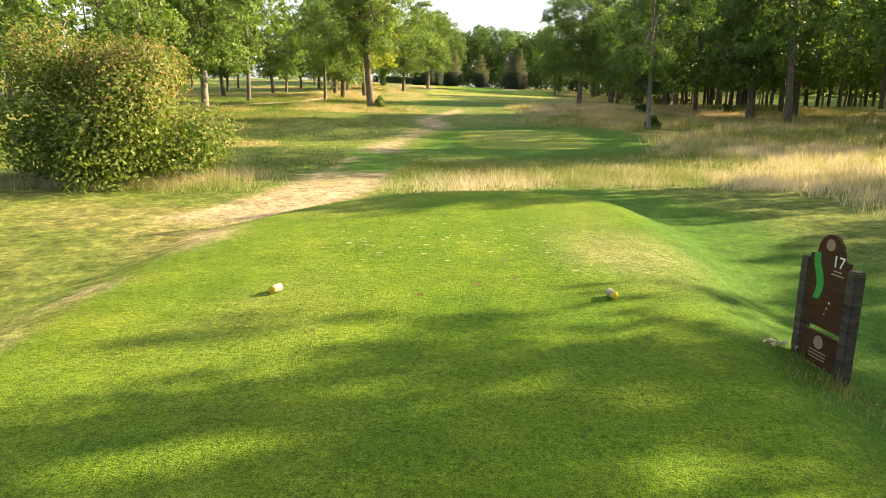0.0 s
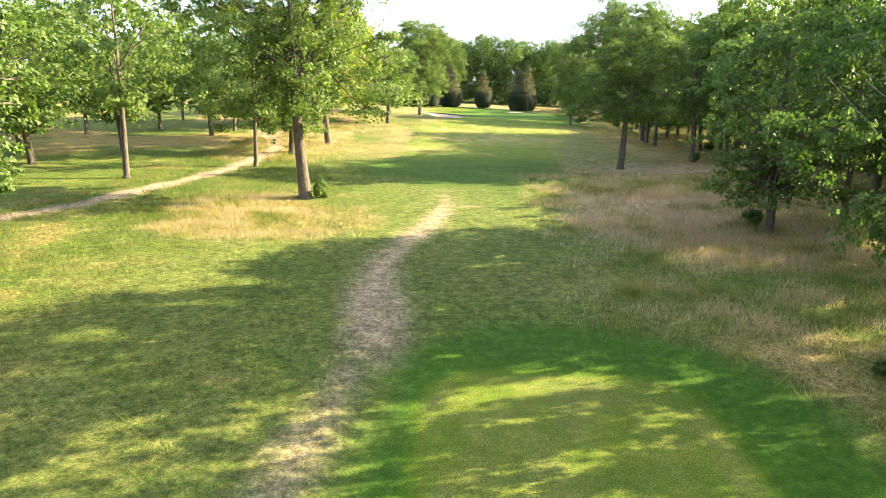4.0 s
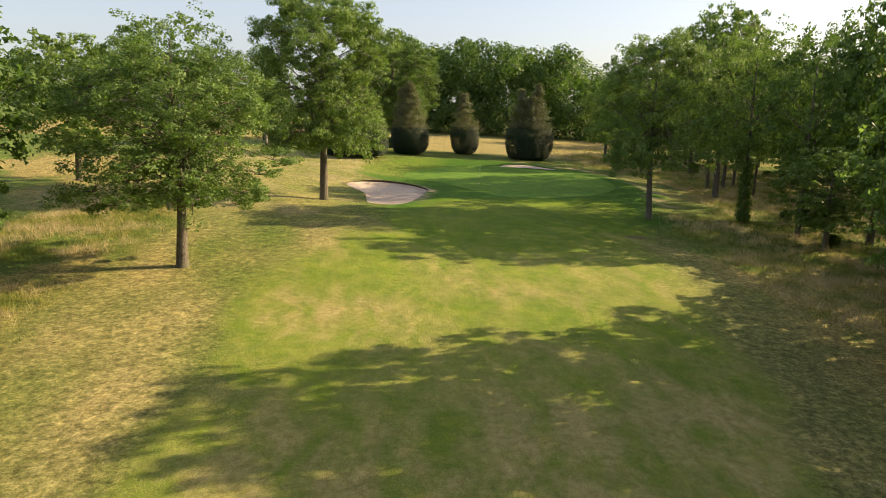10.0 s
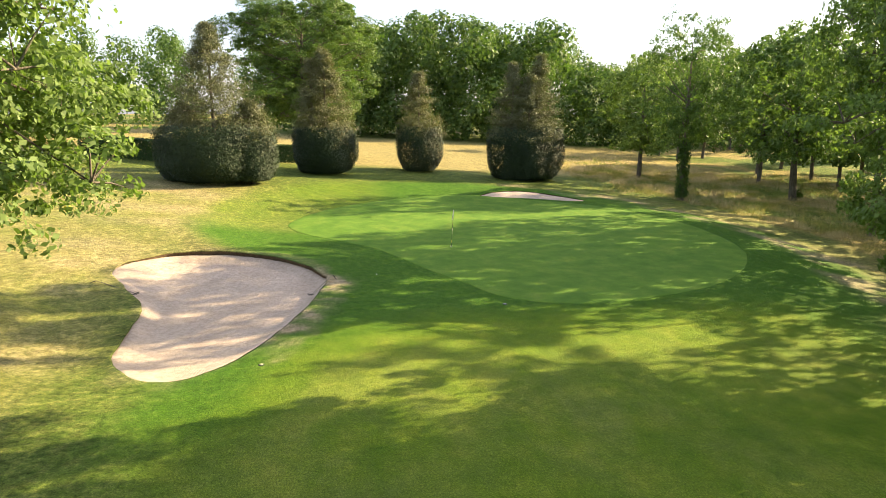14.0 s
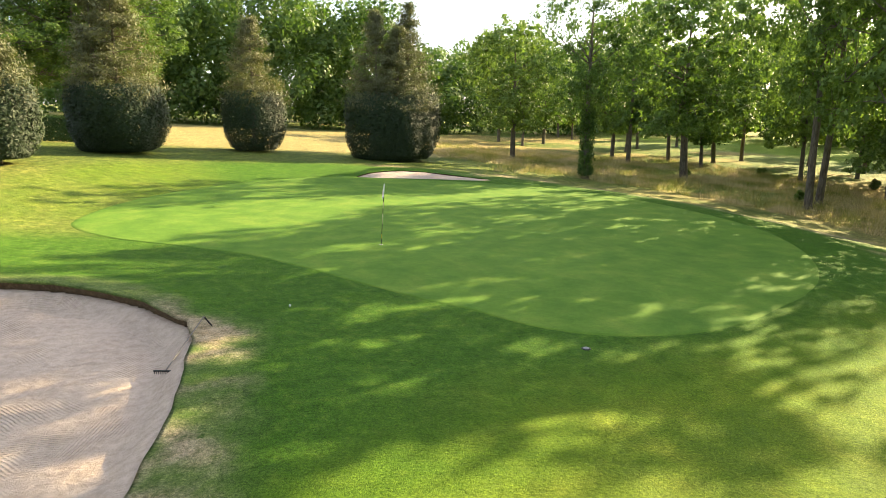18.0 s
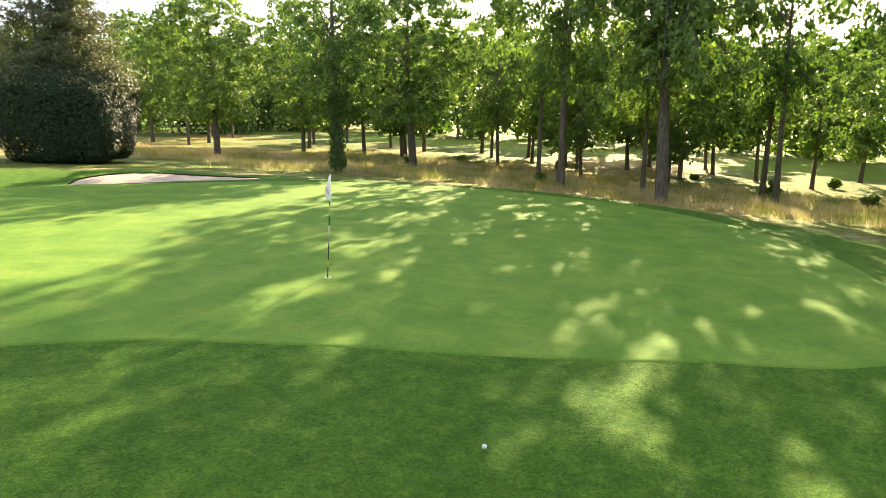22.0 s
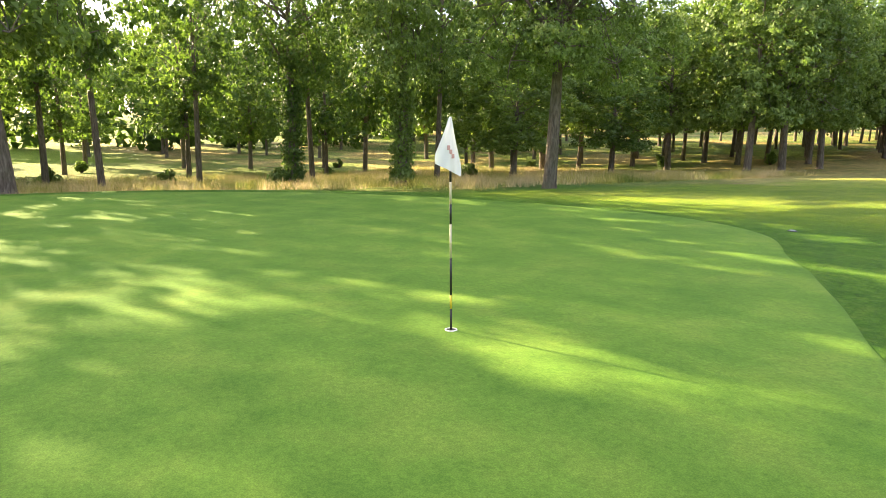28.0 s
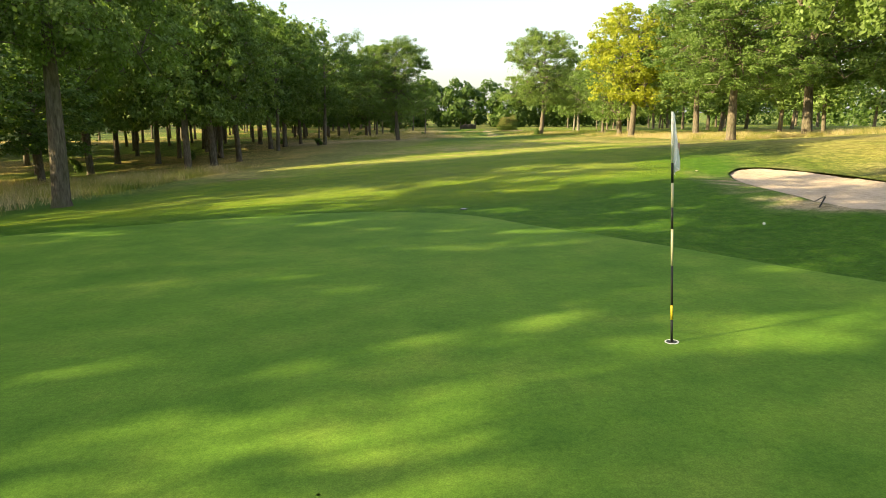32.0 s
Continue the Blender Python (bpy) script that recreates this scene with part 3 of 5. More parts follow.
def tubes(name, runs, sides=7):
    """Tapered tubes; each run is a list of (point, radius)."""
    verts, faces = [], []
    for run in runs:
        s = sides if run[0][1] > 0.07 else 5
        first = len(verts)
        for i, (p, r) in enumerate(run):
            p = Vector(p)
            a = Vector(run[max(0, i - 1)][0])
            b = Vector(run[min(len(run) - 1, i + 1)][0])
            d = (b - a).normalized()
            u = d.orthogonal().normalized() if abs(d.z) < 0.9 else Vector((1, 0, 0)).cross(d).normalized()
            v = d.cross(u)
            for k in range(s):
                w = 6.28318 * k / s
                verts.append(p + (u * math.cos(w) + v * math.sin(w)) * r)
        for i in range(len(run) - 1):
            for k in range(s):
                q = first + i * s
                faces.append((q + k, q + (k + 1) % s, q + s + (k + 1) % s, q + s + k))
    me = mesh_of(name, [tuple(v) for v in verts], faces)
    me.polygons.foreach_set("use_smooth", np.ones(len(me.polygons), bool))
    return me


def leaf_mesh(name, centres, out, size, rng, flat=0.8, kite=False, thin=1.0):
    """Small leaf sprays at the given centres, turned roughly outwards."""
    n = len(centres)
    nor = out * flat + rng.normal(size=(n, 3)) * 0.48
    nor[:, 2] += 0.25
    nor /= np.linalg.norm(nor, axis=1)[:, None] + 1e-9
    t = np.cross(nor, rng.normal(size=(n, 3)))
    t /= np.linalg.norm(t, axis=1)[:, None] + 1e-9
    b = np.cross(nor, t) * thin
    s = size * rng.uniform(0.6, 1.35, (n, 1))
    if kite:
        w = s * rng.uniform(0.22, 0.42, (n, 1))
        v = np.stack([centres - t * s * 0.55, centres - t * s * 0.05 + b * w, centres + t * s * 0.55, centres + t * s * 0.1 - b * w + nor * s * 0.15], 1)
        return mesh_of(name, v.reshape(-1, 3), np.arange(4 * n).reshape(n, 4))
    v = np.stack([centres - t * s * 0.6, centres + t * s * 0.3 + b * s * 0.5, centres + t * s * 0.45 - b * s * rng.uniform(0.2, 0.55, (n, 1))], 1)
    f = np.arange(3 * n).reshape(n, 3)
    return mesh_of(name, v.reshape(-1, 3), f)


def blob_points(rng, centre, radius, n):
    d = rng.normal(size=(n, 3))
    d /= np.linalg.norm(d, axis=1)[:, None]
    r = rng.uniform(0.25, 1.0, n) ** 0.45 * rng.uniform(0.85, 1.15, n)
    return centre + d * r[:, None] * radius, d


def bough_points(rng, centre, radius, n):
    """Leaf sprays in tight tufts that roof over a bough, hollow and shaded below."""
    k = 11
    d0 = rng.normal(size=(k, 3))
    d0[:, 2] = np.abs(d0[:, 2]) * 0.95 - 0.4
    d0 /= np.linalg.norm(d0, axis=1)[:, None]
    tuft = d0 * rng.uniform(0.62, 1.08, (k, 1))
    pick = rng.randint(0, k, n)
    d = rng.normal(size=(n, 3))
    d /= np.linalg.norm(d, axis=1)[:, None]
    off = d * rng.uniform(0.2, 1.0, (n, 1)) ** 0.5 * rng.uniform(0.2, 0.44, k)[pick][:, None]
    off[:, 2] *= 0.75
    return centre + (tuft[pick] + off) * radius, d * 0.5 + d0[pick] * 0.75, tuft * radius


def tree_meshes(seed, h, r, low, trunk, leaves, size, lean=0.0, boughs=34, low_clumps=0, loose=0.14, kite=False, droop=0.0):
    """Trunk with limbs, and a crown of leaf sprays gathered round the boughs."""
    rng = np.random.RandomState(seed)
    ph = rng.uniform(0, 6.28)
    bend = lambda z: np.array([math.cos(ph) * 0.02 * h * math.sin(3 * z / h) + lean * z, math.sin(ph) * 0.02 * h * math.sin(2.4 * z / h), z])
    top = h * 0.82
    runs = [[(bend(z), trunk * (1.45 if k == 0 else 1.0) * (1 - 0.86 * z / top)) for k, z in enumerate((-0.35, 0.25, 0.9, 2.2, top * 0.3, top * 0.5, top * 0.75, top))]]
    pts, outs = [], []
    mid, half = (h - 1.2 + low) / 2, (h - 1.2 - low) / 2
    for i in range(boughs):
        zz = -0.95 + 1.92 * ((i * 0.754878 + rng.uniform(0, 0.05)) % 1.0)
        ring = max(0.12, 1 - (abs(zz + 0.1) / (1.1 if zz > -0.1 else 0.95)) ** 2.5) ** 0.45
        a = i * 3.5802 + rng.uniform(-0.3, 0.3)
        q = (rng.uniform(0.62, 0.92) if i % 4 else rng.uniform(0.1, 0.5)) * ring * r
        c = bend(mid + zz * half) + np.array([math.cos(a) * q, math.sin(a) * q, -droop * (q / r) ** 2 * (0.4 + 0.6 * math.sin(i * 2.1) ** 2) * (zz < 0)])
        br = r * rng.uniform(0.13, 0.34)
        rad = np.array([br, br, br * rng.uniform(0.75, 1.05)])
        p, d, tips = bough_points(rng, c, rad, int(leaves / boughs * (br / (r * 0.21)) ** 2 * (1 - loose)))
        pts.append(p)
        outs.append(d)
        if leaves > 15000:
            runs += [[(c, 0.03), (c + tip * 0.5 + np.array([0, 0, 0.06]), 0.02), (c + tip, 0.008)] for tip in tips[:5]]
        if i % 2 == 0 or leaves > 15000:
            z0 = min(top * 0.92, c[2] - q * rng.uniform(0.35, 0.8))
            sag = z0 < low * 1.25                     # the lowest boughs hang from limbs that leave the stem higher up
            z0 = low * rng.uniform(1.25, 2.2) if sag else z0
            s0 = bend(z0)
            t0 = trunk * (1 - 0.86 * z0 / top) * (0.5 if i % 3 == 0 else 0.27)
            m1 = s0 * 0.55 + c * 0.45 + np.array([0, 0, (0.07 if sag else rng.uniform(-0.024, 0.036)) * h])
            runs.append([(s0, t0), (m1, t0 * 0.6), (c, max(0.02, t0 * 0.22))])
    n = int(leaves * loose)               # loose sprays between the boughs
    u = rng.uniform(-0.95, 0.9, n)
    ring = np.clip(1 - (np.abs(u + 0.1) / 1.1) ** 2.5, 0.08, 1) ** 0.45 * r * rng.uniform(0.35, 1.0, n) ** 0.5
    a = rng.uniform(0, 6.283, n)
    ring *= 0.9 + 0.1 * np.sin(a * 5 + u * 7)
    d = np.stack([np.cos(a), np.sin(a), 0.3 + u * 0.5], 1)
    pts.append(np.stack([np.cos(a) * ring + lean * (mid + u * half), np.sin(a) * ring, mid + u * half], 1))
    outs.append(d / np.linalg.norm(d, axis=1)[:, None])
    for i in range(low_clumps):          # sprouts or ivy round the stem
        z = rng.uniform(0.1, low * 1.1)
        p, d = blob_points(rng, bend(z), np.array([trunk * 2.2, trunk * 2.2, 0.5]), int(min(leaves, 20000) / 130))
        pts.append(p)
        outs.append(d)
    pts, outs = np.concatenate(pts), np.concatenate(outs)
    keep = pts[:, 2] > 0.25
    return tubes("trunk", runs, 9 if leaves > 6000 else 6), leaf_mesh("crown", pts[keep], outs[keep], size, rng, 0.8, kite)


def make_tree(name, meshes, bark, leaf, place, label, category="tree", group=""):
    root = new(name)
    root.matrix_basis = place
    part("trunk", meshes[0], bark, root)
    part("crown", meshes[1], leaf, root)
    return tagged(root, label, category, group)


def stand(x, y, turn=0.0, sx=1.0, sz=1.0, sink=0.0):
    return pose(x, y, gz(x, y) - sink, 0, 0, turn) @ Matrix.Diagonal((sx, sx, sz, 1))


# tree kinds: height 16 m and crown radius 5.5 m before scaling
KINDS = {
    "great_high": tree_meshes(9, 16, 5.5, 4.3, 0.34, 74000, 0.14, boughs=104, loose=0.06, kite=True, droop=1.9),
    "great": tree_meshes(10, 16, 5.5, 4.0, 0.36, 82000, 0.145, boughs=110, loose=0.06, kite=True, droop=2.7),
    "round": tree_meshes(11, 16, 5.5, 3.9, 0.36, 23000, 0.22, boughs=82, loose=0.08),
    "open": tree_meshes(12, 16, 5.5, 4.4, 0.26, 9500, 0.2, boughs=36, loose=0.03, kite=True),
    "tall": tree_meshes(13, 16, 5.5, 4.6, 0.27, 14000, 0.18, lean=0.03, boughs=34, loose=0.04, kite=True),
    "low": tree_meshes(14, 16, 5.5, 1.8, 0.36, 22000, 0.22, boughs=84, loose=0.08),
    "ivy": tree_meshes(15, 16, 5.5, 4.6, 0.34, 15000, 0.19, boughs=56, low_clumps=34, kite=True),
    "mid": tree_meshes(16, 16, 5.5, 3.4, 0.33, 13000, 0.28, boughs=66, loose=0.08),
    "mid_open": tree_meshes(17, 16, 5.5, 4.4, 0.24, 5200, 0.26, boughs=36, loose=0.03),
    "distant": tree_meshes(24, 16, 5.5, 3.0, 0.28, 2300, 0.56, boughs=40),
    "far": tree_meshes(21, 16, 5.5, 2.6, 0.28, 5200, 0.36, boughs=56),
    "far_open": tree_meshes(22, 16, 5.5, 3.6, 0.28, 4800, 0.36, boughs=46, loose=0.08),
    "far_tall": tree_meshes(23, 16, 5.5, 3.2, 0.25, 4800, 0.36, lean=0.02, boughs=46, loose=0.08),
}
made_kinds = {}


def plant(kind, x, y, h, r, leaf=None, bark=None, label="", name="oak_tree", group="", turn=None):
    leaf, bark = leaf or LEAF, bark or BARK
    turn = (x * 37 + y * 53) % 360 if turn is None else turn
    key = (kind, leaf.name, bark.name)
    m = stand(x, y, turn, r / 5.5, h / 16)
    if key in made_kinds:
        ob = copy_thing(made_kinds[key], pose(0, 0, 0))
        ob.matrix_basis = m
        ob.name = name
        return tagged(ob, label, "tree", group)
    meshes = KINDS[kind]
    if any(k[0] == kind for k in made_kinds):
        meshes = [me.copy() for me in meshes]
        for me in meshes:
            me.materials.clear()
    ob = make_tree(name, meshes, bark, leaf, m, label, group=group)
    made_kinds[key] = ob
    return ob


# ---- trees that stand along the hole ----
OAK = "broad green oak with a grey furrowed trunk in rough grass"
WOODS = "oaks of the open wood"
for kind, x, y, h, r, leaf, bark, label in (
        ("great_high", -9.75, 37.4, 19.0, 7.0, LEAF, BARK, "broad green oak leaning over rough golden grass"),
        ("great_high", -10.3, 109.8, 13.2, 6.0, LEAF, BARK, "sunlit green oak at the edge of the fairway"),
        ("great", -5.45, 133.78, 19.8, 6.5, LEAF, BARK, "tall green oak beside the sand bunker"),
        ("great_high", 16.5, 56.2, 15.5, 5.5, LEAF, BARK, "leaning oak on the shaded side of the fairway"),
        ("open", 26.7, 64.8, 17.0, 6.0, LEAF_DEEP, BARK, OAK),
        ("mid", 40.0, 112.0, 9.5, 4.6, LEAF_DEEP, BARK, OAK),
        ("mid", 44.5, 119.0, 10.0, 5.0, LEAF_DEEP, BARK, OAK),
        ("mid", 39.0, 124.5, 9.0, 4.5, LEAF, BARK, OAK),
        ("mid", 33.0, 44.0, 11.8, 5.2, LEAF_DEEP, BARK, OAK),
        ("mid", 36.0, 37.5, 10.0, 5.0, LEAF, BARK, OAK),
        ("mid", 29.5, 39.0, 10.2, 4.4, LEAF_DEEP, BARK, OAK),
        ("mid_open", 50.5, 166.2, 22.0, 5.2, LEAF_DEEP, BARK, OAK),
        # next two oaks are added, set far back and tall, to shade the fairway
        ("mid", 40.5, 90.0, 18.5, 5.0, LEAF_DEEP, BARK, OAK),
        ("mid", 41.0, 82.5, 18.0, 4.5, LEAF_DEEP, BARK, OAK),
        ("mid_open", 31.0, 76.0, 17.0, 6.2, LEAF_DEEP, BARK, OAK),
        ("round", 32.1, 98.6, 16.6, 5.4, LEAF_DEEP, BARK, OAK),
        ("great_high", 26.8, 134.0, 18.0, 5.3, LEAF, BARK, "oak with a pale grey foot at the edge of the green"),
        ("ivy", 37.0, 135.4, 20.0, 5.4, LEAF, BARK, "oak with ivy thick on its trunk"),
        ("ivy", 45.0, 138.4, 20.0, 5.6, LEAF_DEEP, BARK, "oak with ivy climbing its trunk"),
        ("mid_open", 55.8, 141.0, 21.5, 5.6, LEAF_DEEP, BARK, OAK),
        ("round", 42.4, 154.0, 24.5, 6.4, LEAF, BARK, OAK),
        ("tall", 49.0, 157.1, 18.0, 4.0, LEAF, BARK, "slender leaning oak in dry grass"),
        ("open", 44.6, 161.6, 23.0, 5.8, LEAF, BARK, OAK),
        ("tall", 47.5, 163.0, 22.5, 5.6, LEAF, BARK, OAK),
        ("mid", 48.6, 177.6, 17.5, 6.4, LEAF, BARK, OAK),
        ("ivy", 35.3, 174.4, 17.5, 4.6, LEAF_DEEP, BARK, "dark oak clad in ivy behind the green"),
        ("mid", 37.6, 190.5, 14.0, 5.0, LEAF, BARK, OAK),
        ("round", -14.6, 74.0, 17.0, 6.4, LEAF_YELLOW, BARK, "yellowing oak at the edge of the dry rough"),
        ("low", -16.5, 63.0, 15.5, 5.8, LEAF, BARK, OAK),
        ("round", -21.2, 19.8, 13.5, 5.0, LEAF, BARK_PALE, OAK),
        ("tall", -22.2, 11.8, 17.0, 5.5, LEAF, BARK_PALE, "tall oak with a pale leaning trunk"),
        ("mid_open", -24.4, 43.0, 16.5, 5.6, LEAF, BARK, OAK),
        ("open", -17.2, 52.0, 14.5, 4.4, LEAF, BARK, OAK),
        ("round", -20.4, 80.5, 17.0, 6.0, LEAF_DEEP, BARK, OAK),
        ("round", -21.3, 101.5, 16.6, 7.2, LEAF_DEEP, BARK, OAK),
        ("mid", -28.0, 107.0, 15.0, 5.4, LEAF, BARK, OAK),
        ("mid_open", -31.0, 118.0, 14.5, 5.2, LEAF, BARK, OAK),
        ("mid", -29.5, 135.0, 14.0, 5.4, LEAF, BARK, OAK),
        ("ivy", -16.0, 126.0, 16.5, 5.9, LEAF, BARK, "oak with leafy shoots thick on its lower trunk"),
        ("tall", 11.6, 10.6, 12.5, 3.6, LEAF_DEEP, BARK_PALE, "slim tree with a pale trunk beside the front tee"),
        ("low", 17.6, 29.6, 12.0, 4.2, LEAF, BARK, "dark oak with boughs hanging low over dry grass"),
        ("mid_open", 22.6, 31.0, 13.0, 5.2, LEAF_DEEP, BARK, OAK),
        ("open", 22.4, 13.4, 19.0, 5.4, LEAF_DARK, BARK, OAK),
        ("low", 24.0, 22.5, 19.0, 5.4, LEAF_DEEP, BARK, OAK),
        ("mid", 29.3, 25.4, 17.5, 5.2, LEAF, BARK, OAK),
        ("ivy", 19.6, -3.4, 16.0, 4.6, LEAF_DARK, BARK, "old oak with a rough ivy-covered trunk"),
        ("open", 21.8, -1.0, 16.0, 4.8, LEAF_DARK, BARK, OAK),
        ("mid_open", 60.0, 150.5, 21.0, 5.6, LEAF_DEEP, BARK, OAK),
        ("mid_open", 51.0, 148.5, 24.0, 5.3, LEAF_DEEP, BARK, OAK),
        ("mid", 46.0, 129.0, 22.5, 5.6, LEAF_DEEP, BARK, OAK),
        ("mid_open", 52.0, 133.5, 25.0, 5.6, LEAF_DEEP, BARK, OAK),
        ("mid_open", 40.0, 130.5, 19.5, 5.2, LEAF_DEEP, BARK, OAK),
        ("mid", 37.0, 60.0, 18.0, 5.6, LEAF_DEEP, BARK, OAK),
        ("mid", 26.0, -11.8, 14.0, 2.4, LEAF_DARK, BARK, "slender oak of the wood beside the tee"),
        # three oaks added beside the tee, out of view, to cast its foreground shade
        ("mid_open", 20.0, -26.9, 17.0, 5.8, LEAF, BARK, OAK),
        ("mid_open", 27.5, -24.6, 18.5, 5.8, LEAF_DEEP, BARK, OAK),
        ("mid_open", 14.5, -29.6, 14.5, 5.4, LEAF, BARK, OAK),
        ("mid", -22.0, 179.0, 11.0, 4.6, LEAF, BARK_PALE, "small sunlit tree beside the clipped hedge"),
):
    plant(kind, x, y, h, r, leaf, bark, label)

# the big round tree behind the clipped conifers
plant("great", -1.5, 196, 19.4, 9.0, LEAF_DEEP, BARK, "large round dark green tree behind clipped conifers", "chestnut_tree")

# the open wood on the shaded side
rng = random.Random(5)
WOOD_SPOTS = [(53, 191), (60, 203), (64, 227), (80, 247), (58, 232), (62, 189), (97, 260), (57, 222), (68, 210), (78, 239), (75, 195), (75, 216), (79, 181), (70, 172),
              (84, 176), (117, 216), (85, 160), (75, 153), (96, 170), (86, 219), (79, 204), (68, 193), (76, 178), (64, 130), (66, 169), (79, 158),
              (84, 144), (106, 140), (72, 122), (76, 113), (63, 114), (66, 104), (69, 91), (60, 97), (58, 83), (43, 99), (46, 87), (38, 79),
              (41, 72), (50, 95), (47, 48), (40, 52), (38, 36), (31, 60), (33, 71)]
for gx_ in range(0, 5):
    for gy_ in range(0, 13):
        WOOD_SPOTS.append((29 + gx_ * 10 + rng.uniform(-3.4, 3.4), -62 + gy_ * 9.5 + rng.uniform(-3.4, 3.4)))
for gx_ in range(0, 6):
    for gy_ in range(0, 15):
        if gx_ > 2 and gy_ > 7:
            continue
        WOOD_SPOTS.append((62 + gx_ * 9.5 + rng.uniform(-3.4, 3.4), 62 + gy_ * 9.5 + rng.uniform(-3.4, 3.4)))
for gx_ in range(0, 4):
    for gy_ in range(0, 9):
        WOOD_SPOTS.append((34 + gx_ * 8.5 + rng.uniform(-2.6, 2.6), 57 + gy_ * 8.8 + rng.uniform(-2.6, 2.6)))
LIT = ((-38, -24, 1), (-24, -14, 14), (-14, -8, 4), (-8, 10, -4), (29, 41, 7), (96.5, 113, 19), (138, 156, 33))       # sunlit bands across the hole
taken = [tuple(o.location[:2]) for o in bpy.data.objects if o.name.startswith("oak_tree")]
for x, y in WOOD_SPOTS:
    cast = y - 0.287 * (x + 3)
    h = rng.uniform(14, 19) if y > 130 or y < 60 or x > 60 else rng.uniform(13, 17) + 2.5 * (44 < cast < 94)
    for lo, hi, edge in LIT:
        if lo < cast < hi:
            h = min(h, (x - edge) * 0.414 + 0.5)
    if (x > 60 and 96 < y < 152 and rng.random() < 0.45) or h < 8 or any((x - a) ** 2 + (y - b) ** 2 < 20 for a, b in taken):
        continue
    taken.append((x, y))
    k = rng.choice(["far", "far_open", "far_tall"]) if not (60 < y < 132 and x < 48) else "mid"
    k = "distant" if x > 76 else k
    # below y 36 the darker leaf colours stand in for shade inside the wood
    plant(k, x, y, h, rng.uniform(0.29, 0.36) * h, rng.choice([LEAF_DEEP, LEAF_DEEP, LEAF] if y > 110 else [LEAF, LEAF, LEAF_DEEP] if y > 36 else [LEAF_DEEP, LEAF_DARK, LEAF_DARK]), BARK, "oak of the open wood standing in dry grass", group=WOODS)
# the wood on the sunlit side
for gx_ in range(0, 3):
    for gy_ in range(0, 14):
        x, y = -34 - gx_ * 11 + rng.uniform(-4, 4), -40 + gy_ * 14.5 + rng.uniform(-5, 5)
        if 110 < y and x > -60:
            continue
        plant(rng.choice(["far", "far_open"]) if gx_ == 0 else "distant", x, y, rng.uniform(13, 18), rng.uniform(4.8, 6.4), LEAF, BARK, "oak of the sunlit wood across the rough", group="oaks of the sunlit wood")


# ---- far woods that close the view ----
def far_wood(name, spots, leaf, label, seed, size=0.8, clumps=12, per=130):
    """Rounded crowns built of leafy domes that close over one another."""
    r = np.random.RandomState(seed)
    pts, outs = [], []
    for x, y, h, w in spots:
        z = gz(x, y)
        for k in range(clumps):
            u = k / (clumps - 1)
            a = k * 3.58 + r.uniform(-0.5, 0.5)
            zz = (0.08 + 0.78 * u) * h
            q = w * (0.72 * math.sqrt(max(0.0, 1 - (1.55 * u - 0.62) ** 2)) * r.uniform(0.8, 1.1))
            br = w * r.uniform(0.34, 0.5)
            d = r.normal(size=(per, 3))
            d[:, 2] = d[:, 2] * 0.8 + 0.25
            d /= np.linalg.norm(d, axis=1)[:, None]
            c = np.array([x + math.cos(a) * q, y + math.sin(a) * q, z + zz])
            pts.append(c + d * br * r.uniform(0.72, 1.06, (per, 1)))
            outs.append(d)
    pts, outs = np.concatenate(pts), np.concatenate(outs)
    me = leaf_mesh(name, pts, outs, size, r, 1.4)
    me.materials.append(leaf)
    return tagged(new(name, me), label, "woods", kind="stuff")


r_ = random.Random(9)
back = [(x + r_.uniform(-3, 3), 250 + 0.1 * abs(x) + row * 9 + r_.uniform(-3, 3), r_.uniform(23, 29), r_.uniform(6, 8.5)) for row in range(3) for x in range(-8, 48, 9)]
back += [(x + r_.uniform(-5, 5), 300 + r_.uniform(-12, 12), r_.uniform(21, 27), r_.uniform(7, 9)) for x in range(-150, 160, 11)]
back += [(x + r_.uniform(-4, 4), 258 + r_.uniform(-8, 8), r_.uniform(17, 23), r_.uniform(6, 8)) for x in range(52, 130, 8)]
far_wood("woods_behind_green", back, LEAF_DEEP, "dense dark green wood beyond the dry field", 31, 0.68, 14, 230)
side = [(124 + row * 14 + r_.uniform(-5, 5), y + r_.uniform(-4, 4), r_.uniform(18, 24), r_.uniform(6, 8)) for row in range(2) for y in range(-80, 300, 13)]
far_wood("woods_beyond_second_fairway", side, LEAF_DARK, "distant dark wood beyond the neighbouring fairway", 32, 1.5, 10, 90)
rest = [(-120 - r_.uniform(0, 14), y, r_.uniform(15, 20), r_.uniform(7, 9)) for y in range(-90, 300, 14)]
rest += [(x, -96 + r_.uniform(-8, 8), r_.uniform(14, 19), r_.uniform(6, 9)) for x in range(-120, 150, 13)]
rest += [(x + r_.uniform(-3, 3), -66 + r_.uniform(-6, 6), r_.uniform(12, 16), r_.uniform(5, 6.5)) for x in range(-62, 62, 8)]
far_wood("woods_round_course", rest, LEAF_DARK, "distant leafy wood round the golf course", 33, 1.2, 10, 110)


